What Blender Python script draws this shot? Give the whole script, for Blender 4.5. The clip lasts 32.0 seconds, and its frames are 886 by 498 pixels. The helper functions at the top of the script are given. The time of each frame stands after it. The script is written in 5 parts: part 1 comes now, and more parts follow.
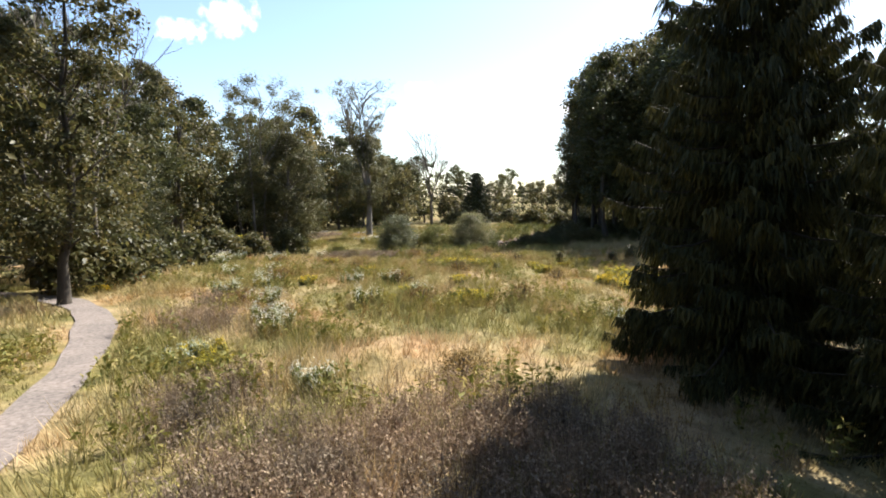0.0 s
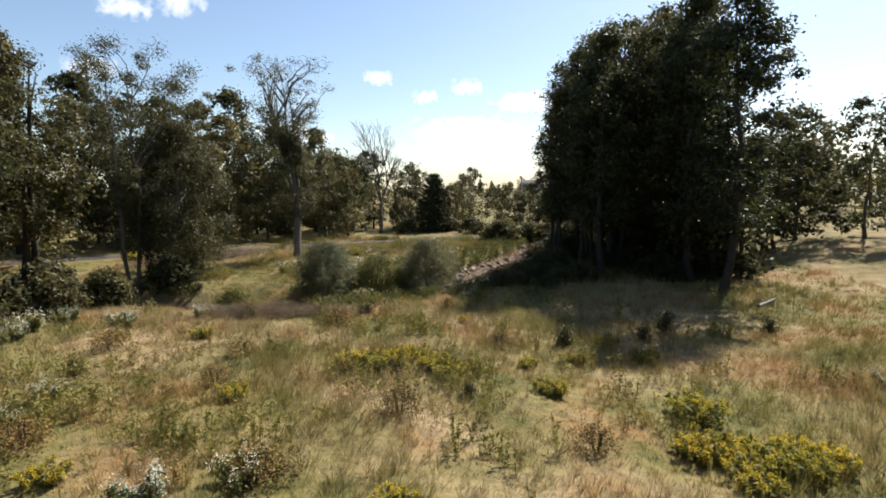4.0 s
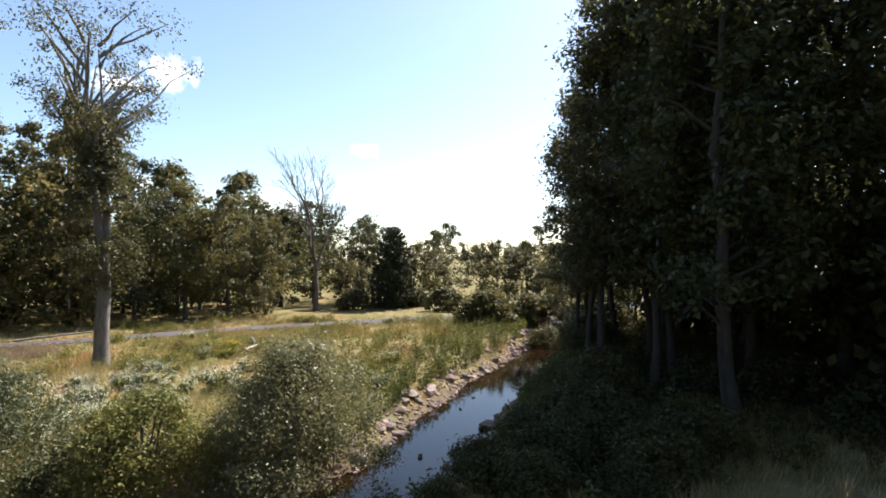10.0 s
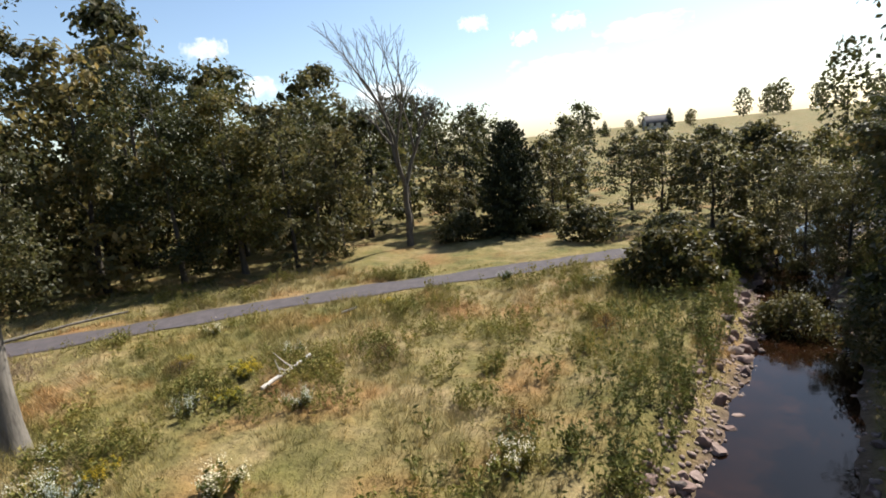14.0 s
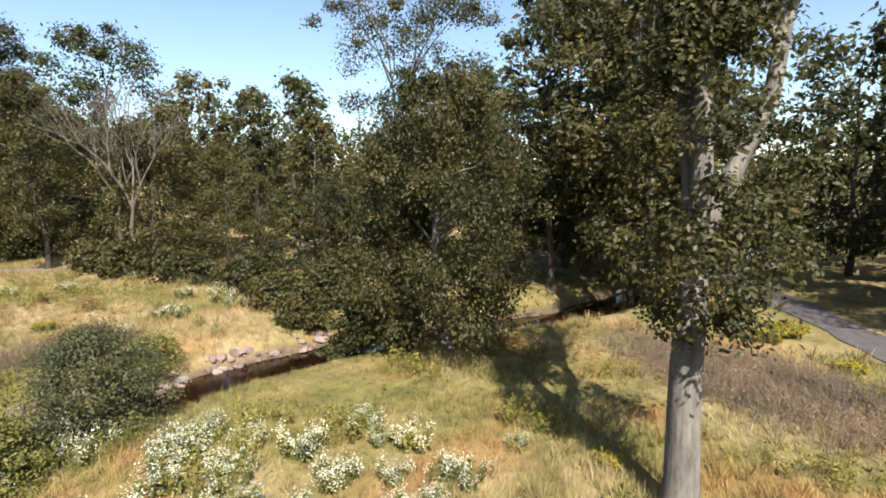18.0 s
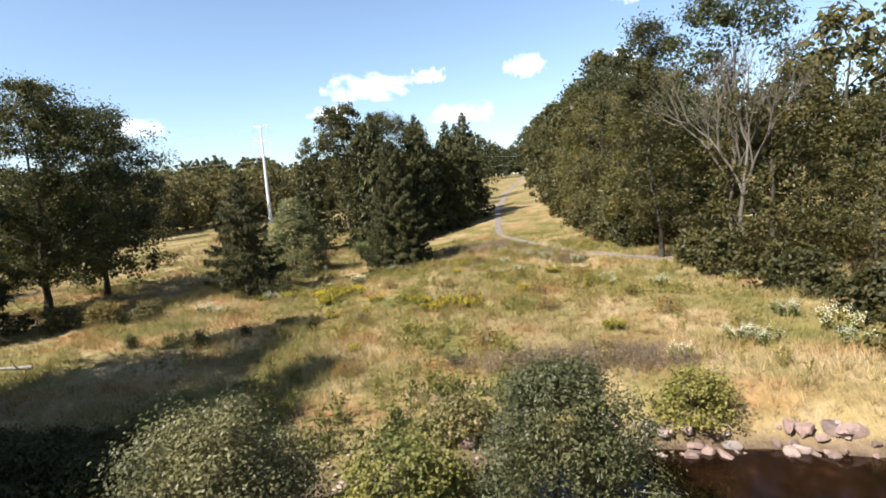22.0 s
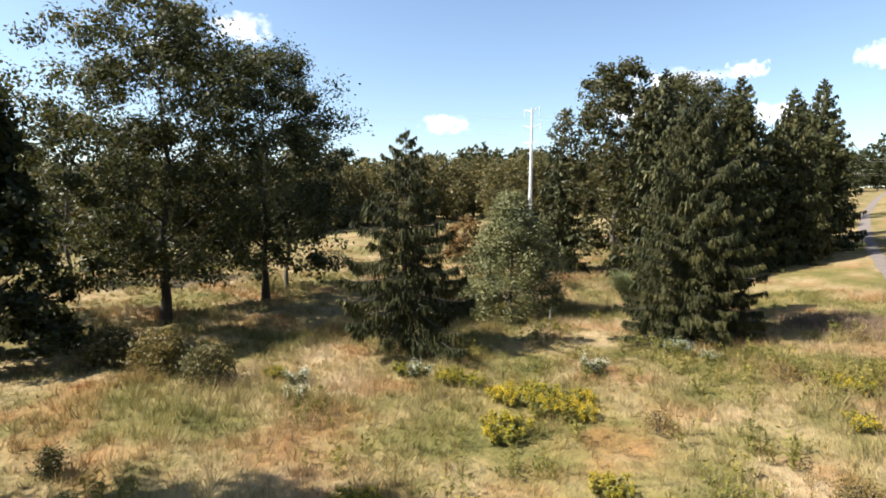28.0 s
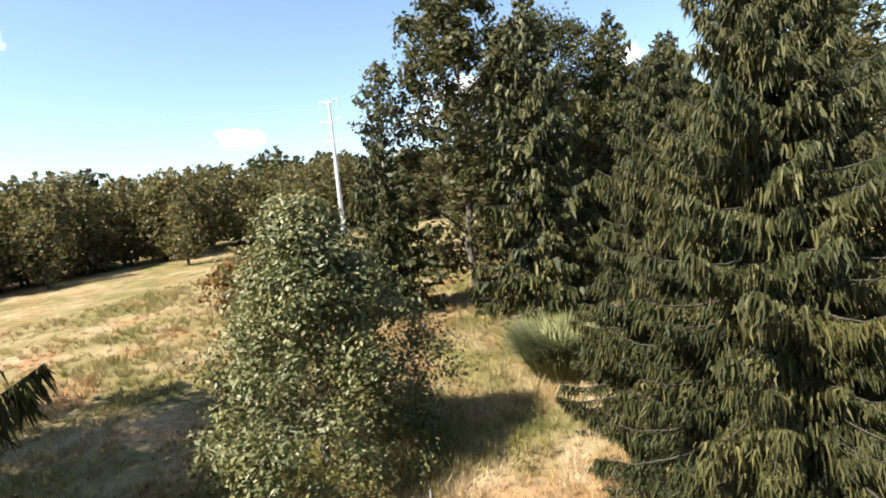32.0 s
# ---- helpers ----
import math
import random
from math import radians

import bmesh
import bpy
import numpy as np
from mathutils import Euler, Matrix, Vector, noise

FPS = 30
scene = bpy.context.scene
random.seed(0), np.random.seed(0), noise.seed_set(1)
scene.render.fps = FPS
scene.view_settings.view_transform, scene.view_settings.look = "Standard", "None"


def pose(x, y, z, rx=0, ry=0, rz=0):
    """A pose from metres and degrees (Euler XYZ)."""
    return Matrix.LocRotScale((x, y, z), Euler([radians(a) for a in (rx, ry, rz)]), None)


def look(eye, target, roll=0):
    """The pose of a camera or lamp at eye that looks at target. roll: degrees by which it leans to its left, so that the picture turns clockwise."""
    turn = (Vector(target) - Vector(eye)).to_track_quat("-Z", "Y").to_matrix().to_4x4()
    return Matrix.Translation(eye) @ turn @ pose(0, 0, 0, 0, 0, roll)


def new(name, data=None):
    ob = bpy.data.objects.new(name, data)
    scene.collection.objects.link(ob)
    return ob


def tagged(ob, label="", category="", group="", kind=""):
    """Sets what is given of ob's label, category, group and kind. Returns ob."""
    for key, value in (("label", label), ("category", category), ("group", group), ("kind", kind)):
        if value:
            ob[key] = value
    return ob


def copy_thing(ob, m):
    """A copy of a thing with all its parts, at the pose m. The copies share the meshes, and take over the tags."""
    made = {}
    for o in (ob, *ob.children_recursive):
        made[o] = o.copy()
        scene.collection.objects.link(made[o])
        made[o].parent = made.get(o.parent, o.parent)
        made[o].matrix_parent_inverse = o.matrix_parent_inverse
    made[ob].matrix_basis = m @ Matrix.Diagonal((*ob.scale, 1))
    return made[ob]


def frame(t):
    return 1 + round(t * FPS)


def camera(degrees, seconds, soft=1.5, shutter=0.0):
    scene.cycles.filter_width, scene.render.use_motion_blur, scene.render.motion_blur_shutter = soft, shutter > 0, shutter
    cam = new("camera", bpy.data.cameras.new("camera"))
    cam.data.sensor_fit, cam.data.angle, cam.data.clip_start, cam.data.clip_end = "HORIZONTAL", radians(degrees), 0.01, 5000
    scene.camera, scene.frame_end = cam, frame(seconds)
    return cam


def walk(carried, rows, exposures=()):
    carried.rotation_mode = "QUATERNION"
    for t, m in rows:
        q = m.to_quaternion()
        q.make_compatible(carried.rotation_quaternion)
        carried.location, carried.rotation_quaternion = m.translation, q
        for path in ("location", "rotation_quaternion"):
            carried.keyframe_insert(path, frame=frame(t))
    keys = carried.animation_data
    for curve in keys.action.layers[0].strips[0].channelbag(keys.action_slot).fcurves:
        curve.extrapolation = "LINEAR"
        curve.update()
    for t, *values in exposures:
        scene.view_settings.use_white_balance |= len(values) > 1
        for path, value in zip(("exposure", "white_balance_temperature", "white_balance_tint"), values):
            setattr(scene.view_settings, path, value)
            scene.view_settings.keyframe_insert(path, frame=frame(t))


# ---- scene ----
cam = camera(79.0, 32.0, 1.8)

# seconds, place, heading to the left of +y, tilt up, roll
FLIGHT = (
    (0, 2.24, -15.23, 5.34, 4.92, -5.36, -1.66),
    (0.5, 2.03, -13.28, 5.48, 4.82, -5.17, -0.30),
    (1, 1.78, -11.43, 5.77, 4.17, -4.61, 0.83),
    (1.5, 1.53, -9.71, 6.05, 4.51, -3.69, 0.03),
    (2, 1.29, -7.98, 6.38, 1.11, -3.81, -0.71),
    (2.5, 1.16, -6.33, 6.69, -1.48, -3.39, -0.55),
    (4.5, 2.33, 1.52, 7.74, 2.54, -6.91, -0.86),
    (5, 2.67, 3.51, 7.87, 6.15, -6.43, -2.73),
    (5.5, 2.92, 5.36, 7.99, 7.10, -5.06, -3.79),
    (6, 3.10, 7.21, 8.20, 5.90, -7.16, -0.74),
    (6.5, 3.31, 8.99, 8.36, 6.63, -7.82, -4.58),
    (7, 3.49, 11.06, 8.35, 10.80, -8.60, -5.49),
    (7.5, 3.78, 13.81, 7.90, 11.17, -7.22, -5.69),
    (8, 4.12, 16.14, 7.55, 10.65, -7.67, -4.88),
    (8.5, 4.50, 18.54, 7.08, 8.52, -7.32, -3.99),
    (9, 4.79, 20.89, 6.51, 6.00, 0.15, 6.27),
    (9.5, 4.74, 22.97, 6.00, 0.65, 6.91, 2.35),
    (10, 4.67, 25.00, 6.18, -1.23, 1.05, -0.68),
    (10.5, 4.70, 27.05, 6.57, 4.99, -4.08, -2.91),
    (11, 4.83, 29.01, 7.08, 10.04, -10.13, -3.04),
    (11.5, 4.81, 30.92, 7.56, 9.42, -10.31, -1.42),
    (12, 4.79, 32.87, 8.13, 7.86, -8.86, -0.77),
    (12.5, 4.62, 35.12, 8.62, 6.97, -14.32, 1.72),
    (13, 4.26, 37.68, 8.96, 7.36, -17.97, 3.60),
    (13.5, 3.98, 40.30, 9.00, 8.39, -16.10, -2.75),
    (15.5, 3.54, 49.51, 6.83, 34.99, 6.18, -0.10),
    (16, 3.74, 52.51, 7.21, 54.05, 1.29, 3.00),
    (16.5, 3.12, 54.64, 7.52, 76.04, -8.21, 2.95),
    (17, 2.27, 56.11, 7.94, 95.38, -12.49, -1.90),
    (17.5, 0.81, 57.01, 8.13, 110.78, -10.54, -1.76),
    (18, -0.79, 58.01, 8.27, 127.89, -7.16, -0.54),
    (18.5, -2.73, 58.67, 8.26, 144.04, -5.25, 7.79),
    (19, -4.28, 58.24, 8.25, 159.73, -4.26, 8.60),
    (19.5, -5.34, 57.72, 8.22, 170.61, -3.45, 8.27),
    (20, -6.28, 57.04, 8.28, 182.01, -5.48, 3.53),
    (20.5, -6.81, 56.11, 8.46, 189.37, -7.52, -1.43),
    (21, -7.01, 54.32, 8.12, 192.32, -6.87, -4.70),
    (21.5, -7.15, 52.87, 8.02, 190.23, -5.29, -5.51),
    (22, -7.21, 51.38, 7.90, 192.10, -5.77, -4.70),
    (22.5, -7.30, 49.82, 7.95, 198.34, -6.01, -1.84),
    (23, -7.31, 47.94, 7.96, 206.04, -5.87, 0.05),
    (23.5, -7.17, 45.98, 7.94, 207.02, -5.76, 0.64),
    (24, -6.80, 44.13, 7.86, 208.69, -5.07, 3.14),
    (24.5, -6.30, 42.22, 7.77, 212.28, -5.58, 2.43),
    (25, -5.66, 40.43, 7.82, 217.50, -8.10, -0.33),
    (25.5, -5.00, 38.60, 7.90, 221.55, -7.68, -1.22),
    (26, -4.15, 36.65, 7.76, 222.00, -5.87, 0.16),
    (26.5, -3.26, 34.64, 7.63, 220.58, -4.07, 2.31),
    (28.5, 1.50, 26.67, 8.10, 220.83, -5.03, 0.08),
    (29, 2.81, 24.68, 8.23, 219.06, -5.95, 1.24),
    (29.5, 4.29, 22.83, 8.31, 216.78, -7.42, -0.31),
    (30, 5.77, 20.63, 8.27, 217.67, -6.12, -4.93),
    (30.5, 7.04, 18.38, 8.25, 216.84, -5.09, -7.17),
    (31, 8.45, 15.91, 8.16, 212.90, -4.12, -4.52),
    (31.5, 9.84, 13.55, 8.07, 206.74, -3.08, -5.31),
    (32, 10.96, 11.17, 8.15, 201.53, -4.83, -5.75),
)


def aim(t, x, y, z, yaw, pitch, roll):
    a, b = radians(yaw), radians(pitch)
    return (t, look((x, y, z), (x - math.sin(a) * math.cos(b), y + math.cos(a) * math.cos(b), z + math.sin(b)), roll))


walk(cam, [aim(*r) for r in FLIGHT], exposures=((0, 1.62), (2.5, 1.62), (4.5, 0.76), (6, 0.80), (7, 0.97), (8, 1.25), (9, 1.64), (10, 1.45), (11, 0.88), (13.5, 1.04), (16, 0.87), (17, 0.92), (18.5, 1.48), (20, 1.46), (22, 1.36), (24, 1.36), (26, 1.38), (29, 1.28), (30, 1.15), (31, 1.3), (32, 1.62)))

# ---------------------------------------------------------------- light
SUN_AZ, SUN_EL = 39.0, 47.0
world = bpy.data.worlds.new("sky")
scene.world = world
world.use_nodes = True
wn = world.node_tree.nodes
sky = wn.new("ShaderNodeTexSky")
sky.sky_type = "NISHITA"
sky.sun_disc = False
sky.sun_elevation, sky.sun_rotation = radians(SUN_EL), radians(SUN_AZ)
sky.air_density, sky.dust_density, sky.ozone_density = 1.0, 0.7, 1.5
wn["Background"].inputs["Strength"].default_value = 0.088
world.node_tree.links.new(sky.outputs["Color"], wn["Background"].inputs["Color"])
sun_data = bpy.data.lights.new("sun", "SUN")
sun_data.energy, sun_data.angle, sun_data.color = 4.8, radians(0.53), (1.0, 0.955, 0.88)
sun = new("sun", sun_data)
_sa, _se = radians(SUN_AZ), radians(SUN_EL)
sun.matrix_basis = look((200 * math.sin(_sa) * math.cos(_se), 200 * math.cos(_sa) * math.cos(_se), 200 * math.sin(_se)), (0, 0, 0))


# ---------------------------------------------------------------- materials
def material(name, rough=0.8, metal=0.0):
    m = bpy.data.materials.new(name)
    m.use_nodes = True
    b = m.node_tree.nodes["Principled BSDF"]
    b.inputs["Roughness"].default_value, b.inputs["Metallic"].default_value = rough, metal
    b.inputs["Specular IOR Level"].default_value = 0.25
    return m, m.node_tree.nodes, m.node_tree.links, b


def ramp(nodes, links, src, stops):
    r = nodes.new("ShaderNodeValToRGB")
    el = r.color_ramp.elements
    while len(el) < len(stops):
        el.new(0.5)
    for e, (p, c) in zip(el, stops):
        e.position, e.color = p, (*c, 1)
    links.new(src, r.inputs["Fac"])
    return r.outputs["Color"]


def noise_tex(nodes, links, scale, detail=4.0, vec=None, rough=0.6):
    n = nodes.new("ShaderNodeTexNoise")
    n.inputs["Scale"].default_value, n.inputs["Detail"].default_value, n.inputs["Roughness"].default_value = scale, detail, rough
    if vec is not None:
        links.new(vec, n.inputs["Vector"])
    return n.outputs["Fac"]


def mix_rgb(nodes, links, fac, a, b, kind="MIX"):
    n = nodes.new("ShaderNodeMix")
    n.data_type, n.blend_type = "RGBA", kind
    for sock, v in ((n.inputs["Factor"], fac), (n.inputs[6], a), (n.inputs[7], b)):
        if isinstance(v, bpy.types.NodeSocket):
            links.new(v, sock)
        elif isinstance(v, tuple):
            sock.default_value = (*v, 1)
        else:
            sock.default_value = v
    return n.outputs[2]


def bump(nodes, links, b, height, strength=0.4, distance=0.05):
    n = nodes.new("ShaderNodeBump")
    n.inputs["Strength"].default_value, n.inputs["Distance"].default_value = strength, distance
    links.new(height, n.inputs["Height"])
    links.new(n.outputs["Normal"], b.inputs["Normal"])


def meadow_colour(nodes, links):
    """Patches of straw, green and rust grass, the same for the ground and the blades that stand on it."""
    pos = nodes.new("ShaderNodeNewGeometry").outputs["Position"]
    flat = nodes.new("ShaderNodeVectorMath")
    flat.operation = "MULTIPLY"
    flat.inputs[1].default_value = (1, 1, 0)
    links.new(pos, flat.inputs[0])
    p = flat.outputs[0]
    big = noise_tex(nodes, links, 0.11, 4.0, p, 0.62)
    mid = noise_tex(nodes, links, 0.42, 4.0, p, 0.6)
    fine = noise_tex(nodes, links, 2.3, 5.0, p, 0.65)
    straw = ramp(nodes, links, mid, [(0.30, (0.33, 0.255, 0.11)), (0.46, (0.48, 0.375, 0.19)), (0.60, (0.63, 0.505, 0.315)), (0.74, (0.54, 0.36, 0.195))])
    green = ramp(nodes, links, mid, [(0.30, (0.165, 0.175, 0.055)), (0.5, (0.29, 0.26, 0.09)), (0.7, (0.44, 0.35, 0.15))])
    which = ramp(nodes, links, big, [(0.44, (0, 0, 0)), (0.60, (1, 1, 1))])
    sep = nodes.new("ShaderNodeSeparateXYZ")
    links.new(pos, sep.inputs[0])
    north = nodes.new("ShaderNodeMapRange")
    for k, v in enumerate((36.0, 47.0, 1.0, 0.56)):
        north.inputs[k + 1].default_value = v
    links.new(sep.outputs["Y"], north.inputs[0])
    which = mix_rgb(nodes, links, 1.0, which, north.outputs[0], "MULTIPLY")
    hill = nodes.new("ShaderNodeMapRange")
    for k, v in enumerate((75.0, 120.0, 1.0, 0.1)):
        hill.inputs[k + 1].default_value = v
    links.new(sep.outputs["Y"], hill.inputs[0])
    which = mix_rgb(nodes, links, 1.0, which, hill.outputs[0], "MULTIPLY")
    c = mix_rgb(nodes, links, which, green, straw)
    rust = ramp(nodes, links, noise_tex(nodes, links, 0.23, 3.0, p, 0.55), [(0.52, (0, 0, 0)), (0.70, (0.74, 0.74, 0.74))])
    c = mix_rgb(nodes, links, rust, c, (0.48, 0.26, 0.11))
    tone = ramp(nodes, links, fine, [(0.25, (0.44, 0.43, 0.40)), (0.5, (0.82, 0.80, 0.80)), (0.75, (1.03, 0.98, 0.95))])
    return mix_rgb(nodes, links, 1.0, c, tone, "MULTIPLY"), fine


def meadow_material():
    m, n, l, b = material("meadow_ground", 0.95)
    c, fine = meadow_colour(n, l)
    bare = n.new("ShaderNodeAttribute")
    bare.attribute_name = "bare"
    mud = ramp(n, l, noise_tex(n, l, 3.0, 5.0, n.new("ShaderNodeNewGeometry").outputs["Position"]), [(0.3, (0.055, 0.038, 0.024)), (0.7, (0.16, 0.11, 0.075))])
    c = mix_rgb(n, l, 1.0, c, (0.60, 0.58, 0.52), "MULTIPLY")
    l.new(mix_rgb(n, l, bare.outputs["Fac"], c, mud), b.inputs["Base Color"])
    bump(n, l, b, fine, 0.9, 0.18)
    return m


def blade_material(name, tint=(1, 1, 1)):
    m, n, l, b = material(name, 0.7)
    c, _ = meadow_colour(n, l)
    isl = n.new("ShaderNodeNewGeometry").outputs["Random Per Island"]
    tone = ramp(n, l, isl, [(0.0, (0.6 * tint[0], 0.65 * tint[1], 0.6 * tint[2])), (0.5, tint), (1.0, (1.35 * tint[0], 1.3 * tint[1], 1.2 * tint[2]))])
    c = mix_rgb(n, l, 1.0, c, tone, "MULTIPLY")
    l.new(c, b.inputs["Base Color"])
    thin(m, c, 0.33)
    return m


def thin(m, colour, amount):
    """Lets some light through leaves and blades."""
    n, l = m.node_tree.nodes, m.node_tree.links
    tr = n.new("ShaderNodeBsdfTranslucent")
    l.new(colour, tr.inputs["Color"])
    mx = n.new("ShaderNodeMixShader")
    mx.inputs[0].default_value = amount
    l.new(n["Principled BSDF"].outputs[0], mx.inputs[1])
    l.new(tr.outputs[0], mx.inputs[2])
    l.new(mx.outputs[0], n["Material Output"].inputs["Surface"])


def leaf_material(name, dark, mid, light, rough=0.65, through_light=0.32, spec=0.2, patch=0.5):
    m, n, l, b = material(name, rough)
    b.inputs["Specular IOR Level"].default_value = spec
    geo = n.new("ShaderNodeNewGeometry")
    c = ramp(n, l, geo.outputs["Random Per Island"], [(0.0, dark), (0.5, mid), (1.0, light)])
    ob = n.new("ShaderNodeObjectInfo").outputs["Random"]
    tone = ramp(n, l, ob, [(0.0, (0.66, 0.73, 0.70)), (0.4, (0.95, 0.97, 0.96)), (0.75, (1.05, 1.03, 0.97)), (1.0, (1.17, 1.10, 0.95))])
    c = mix_rgb(n, l, 1.0, c, tone, "MULTIPLY")
    pt = ramp(n, l, noise_tex(n, l, patch, 2.0, geo.outputs["Position"]), [(0.35, (0.72, 0.78, 0.75)), (0.65, (1.2, 1.15, 1.0))])
    c = mix_rgb(n, l, 1.0, c, pt, "MULTIPLY")
    l.new(c, b.inputs["Base Color"])
    thin(m, c, through_light)
    return m


def bark_material(name, a, c, scale=6.0):
    m, n, l, b = material(name, 0.9)
    tc = n.new("ShaderNodeTexCoord").outputs["Object"]
    mp = n.new("ShaderNodeMapping")
    mp.inputs["Scale"].default_value = (1, 1, 0.18)
    l.new(tc, mp.inputs["Vector"])
    f = noise_tex(n, l, scale, 6.0, mp.outputs[0], 0.7)
    l.new(ramp(n, l, f, [(0.3, a), (0.7, c)]), b.inputs["Base Color"])
    bump(n, l, b, f, 0.8, 0.04)
    return m


def plain_material(name, a, c, scale, rough=0.85, strength=0.5, distance=0.02, detail=6.0):
    m, n, l, b = material(name, rough)
    pos = n.new("ShaderNodeNewGeometry").outputs["Position"]
    f = noise_tex(n, l, scale, detail, pos, 0.65)
    g = noise_tex(n, l, scale * 0.13, 3.0, pos, 0.5)
    col = ramp(n, l, f, [(0.3, a), (0.7, c)])
    tone = ramp(n, l, g, [(0.3, (0.8, 0.8, 0.8)), (0.7, (1.15, 1.12, 1.1))])
    l.new(mix_rgb(n, l, 1.0, col, tone, "MULTIPLY"), b.inputs["Base Color"])
    bump(n, l, b, f, strength, distance)
    return m


MEADOW = meadow_material()
BLADE = blade_material("meadow_grass")
LEAF_WOOD = leaf_material("woodland_leaves", (0.0439, 0.0476, 0.0179), (0.0818, 0.0781, 0.0284), (0.1438, 0.1173, 0.0516), 0.5, 0.48, 0.3)
LEAF_OLIVE = leaf_material("olive_leaves", (0.0486, 0.0503, 0.0176), (0.0814, 0.0774, 0.0294), (0.1379, 0.1106, 0.0490), 0.5, 0.48, 0.3)
LEAF_DARK = leaf_material("dark_oak_leaves", (0.0319, 0.0381, 0.0143), (0.0616, 0.0648, 0.0222), (0.1062, 0.0987, 0.0365), 0.5, 0.42, 0.3)
LEAF_PALE = leaf_material("pale_oak_leaves", (0.1043, 0.1126, 0.0442), (0.1799, 0.1699, 0.0689), (0.2771, 0.2463, 0.1076), 0.5, 0.25, 0.4)
# pale olive; also carries the painted sun and haze on some woods
LEAF_WILLOW = leaf_material("willow_leaves", (0.0857, 0.0815, 0.0321), (0.1416, 0.1227, 0.0505), (0.2216, 0.1727, 0.0782), 0.5, 0.48, 0.3)
LEAF_YELLOW = leaf_material("yellowing_leaves", (0.0795, 0.0803, 0.0195), (0.1253, 0.1140, 0.0341), (0.1785, 0.1335, 0.0488), 0.5, 0.48, 0.3)
NEEDLE = leaf_material("spruce_needles", (0.0291, 0.0313, 0.0131), (0.0560, 0.0572, 0.0226), (0.1008, 0.0929, 0.0378), 0.65, 0.12, 0.2)
LEAF_BUSH = leaf_material("willow_bush_leaves", (0.1050, 0.1042, 0.0484), (0.1680, 0.1581, 0.0781), (0.2550, 0.2232, 0.1209), 0.45, 0.5, 0.4)
NEEDLE_DARK = leaf_material("dark_spruce_needles", (0.02519, 0.02988, 0.01052), (0.05318, 0.0556, 0.01832), (0.09798, 0.08766, 0.03077), 0.6, 0.08, 0.25)
WEED_GREEN = leaf_material("weed_leaves", (0.1088, 0.1219, 0.0296), (0.1780, 0.1703, 0.0537), (0.2640, 0.2196, 0.0806))
WEED_PURPLE = leaf_material("dry_purple_weeds", (0.1360, 0.0978, 0.0808), (0.2380, 0.1785, 0.1487), (0.3400, 0.2720, 0.2210), 0.8, 0.35)
PETAL_WHITE = leaf_material("white_petals", (0.62, 0.60, 0.52), (0.74, 0.72, 0.66), (0.82, 0.81, 0.76), 0.7, 0.25, 0.2)
PETAL_GOLD = leaf_material("golden_petals", (0.42, 0.31, 0.03), (0.60, 0.45, 0.04), (0.70, 0.56, 0.07), 0.7, 0.5, 0.2)
BARK = bark_material("grey_brown_bark", (0.06, 0.05, 0.038), (0.17, 0.145, 0.115))
BARK_PALE = bark_material("pale_grey_bark", (0.17, 0.15, 0.125), (0.38, 0.35, 0.31))
BARK_ASH = bark_material("ash_bark", (0.0832, 0.0730, 0.0602), (0.2432, 0.2176, 0.1856))
BARK_DARK = bark_material("dark_bark", (0.03, 0.026, 0.02), (0.085, 0.07, 0.055))
ASPHALT = plain_material("worn_asphalt", (0.062, 0.055, 0.058), (0.108, 0.094, 0.098), 14.0, 0.9, 0.3, 0.01)
GRAVEL = plain_material("grey_gravel", (0.10, 0.082, 0.074), (0.25, 0.215, 0.19), 9.0, 0.95, 0.7, 0.03)
DEADWOOD = plain_material("bleached_wood", (0.30, 0.27, 0.23), (0.62, 0.58, 0.52), 7.0, 0.8, 0.3, 0.01)
STEEL = plain_material("galvanised_steel", (0.52, 0.53, 0.54), (0.66, 0.67, 0.68), 1.5, 0.5, 0.05, 0.005)


def water_material():
    m, n, l, b = material("creek_water", 0.04)
    b.inputs["Specular IOR Level"].default_value = 0.5
    b.inputs["IOR"].default_value = 1.33
    pos = n.new("ShaderNodeNewGeometry").outputs["Position"]
    bed = noise_tex(n, l, 0.9, 4.0, pos)
    l.new(ramp(n, l, bed, [(0.35, (0.006, 0.003, 0.0015)), (0.6, (0.014, 0.006, 0.003)), (0.75, (0.034, 0.014, 0.006))]), b.inputs["Base Color"])
    bump(n, l, b, noise_tex(n, l, 5.0, 3.0, pos), 0.06, 0.03)
    return m


WATER = water_material()

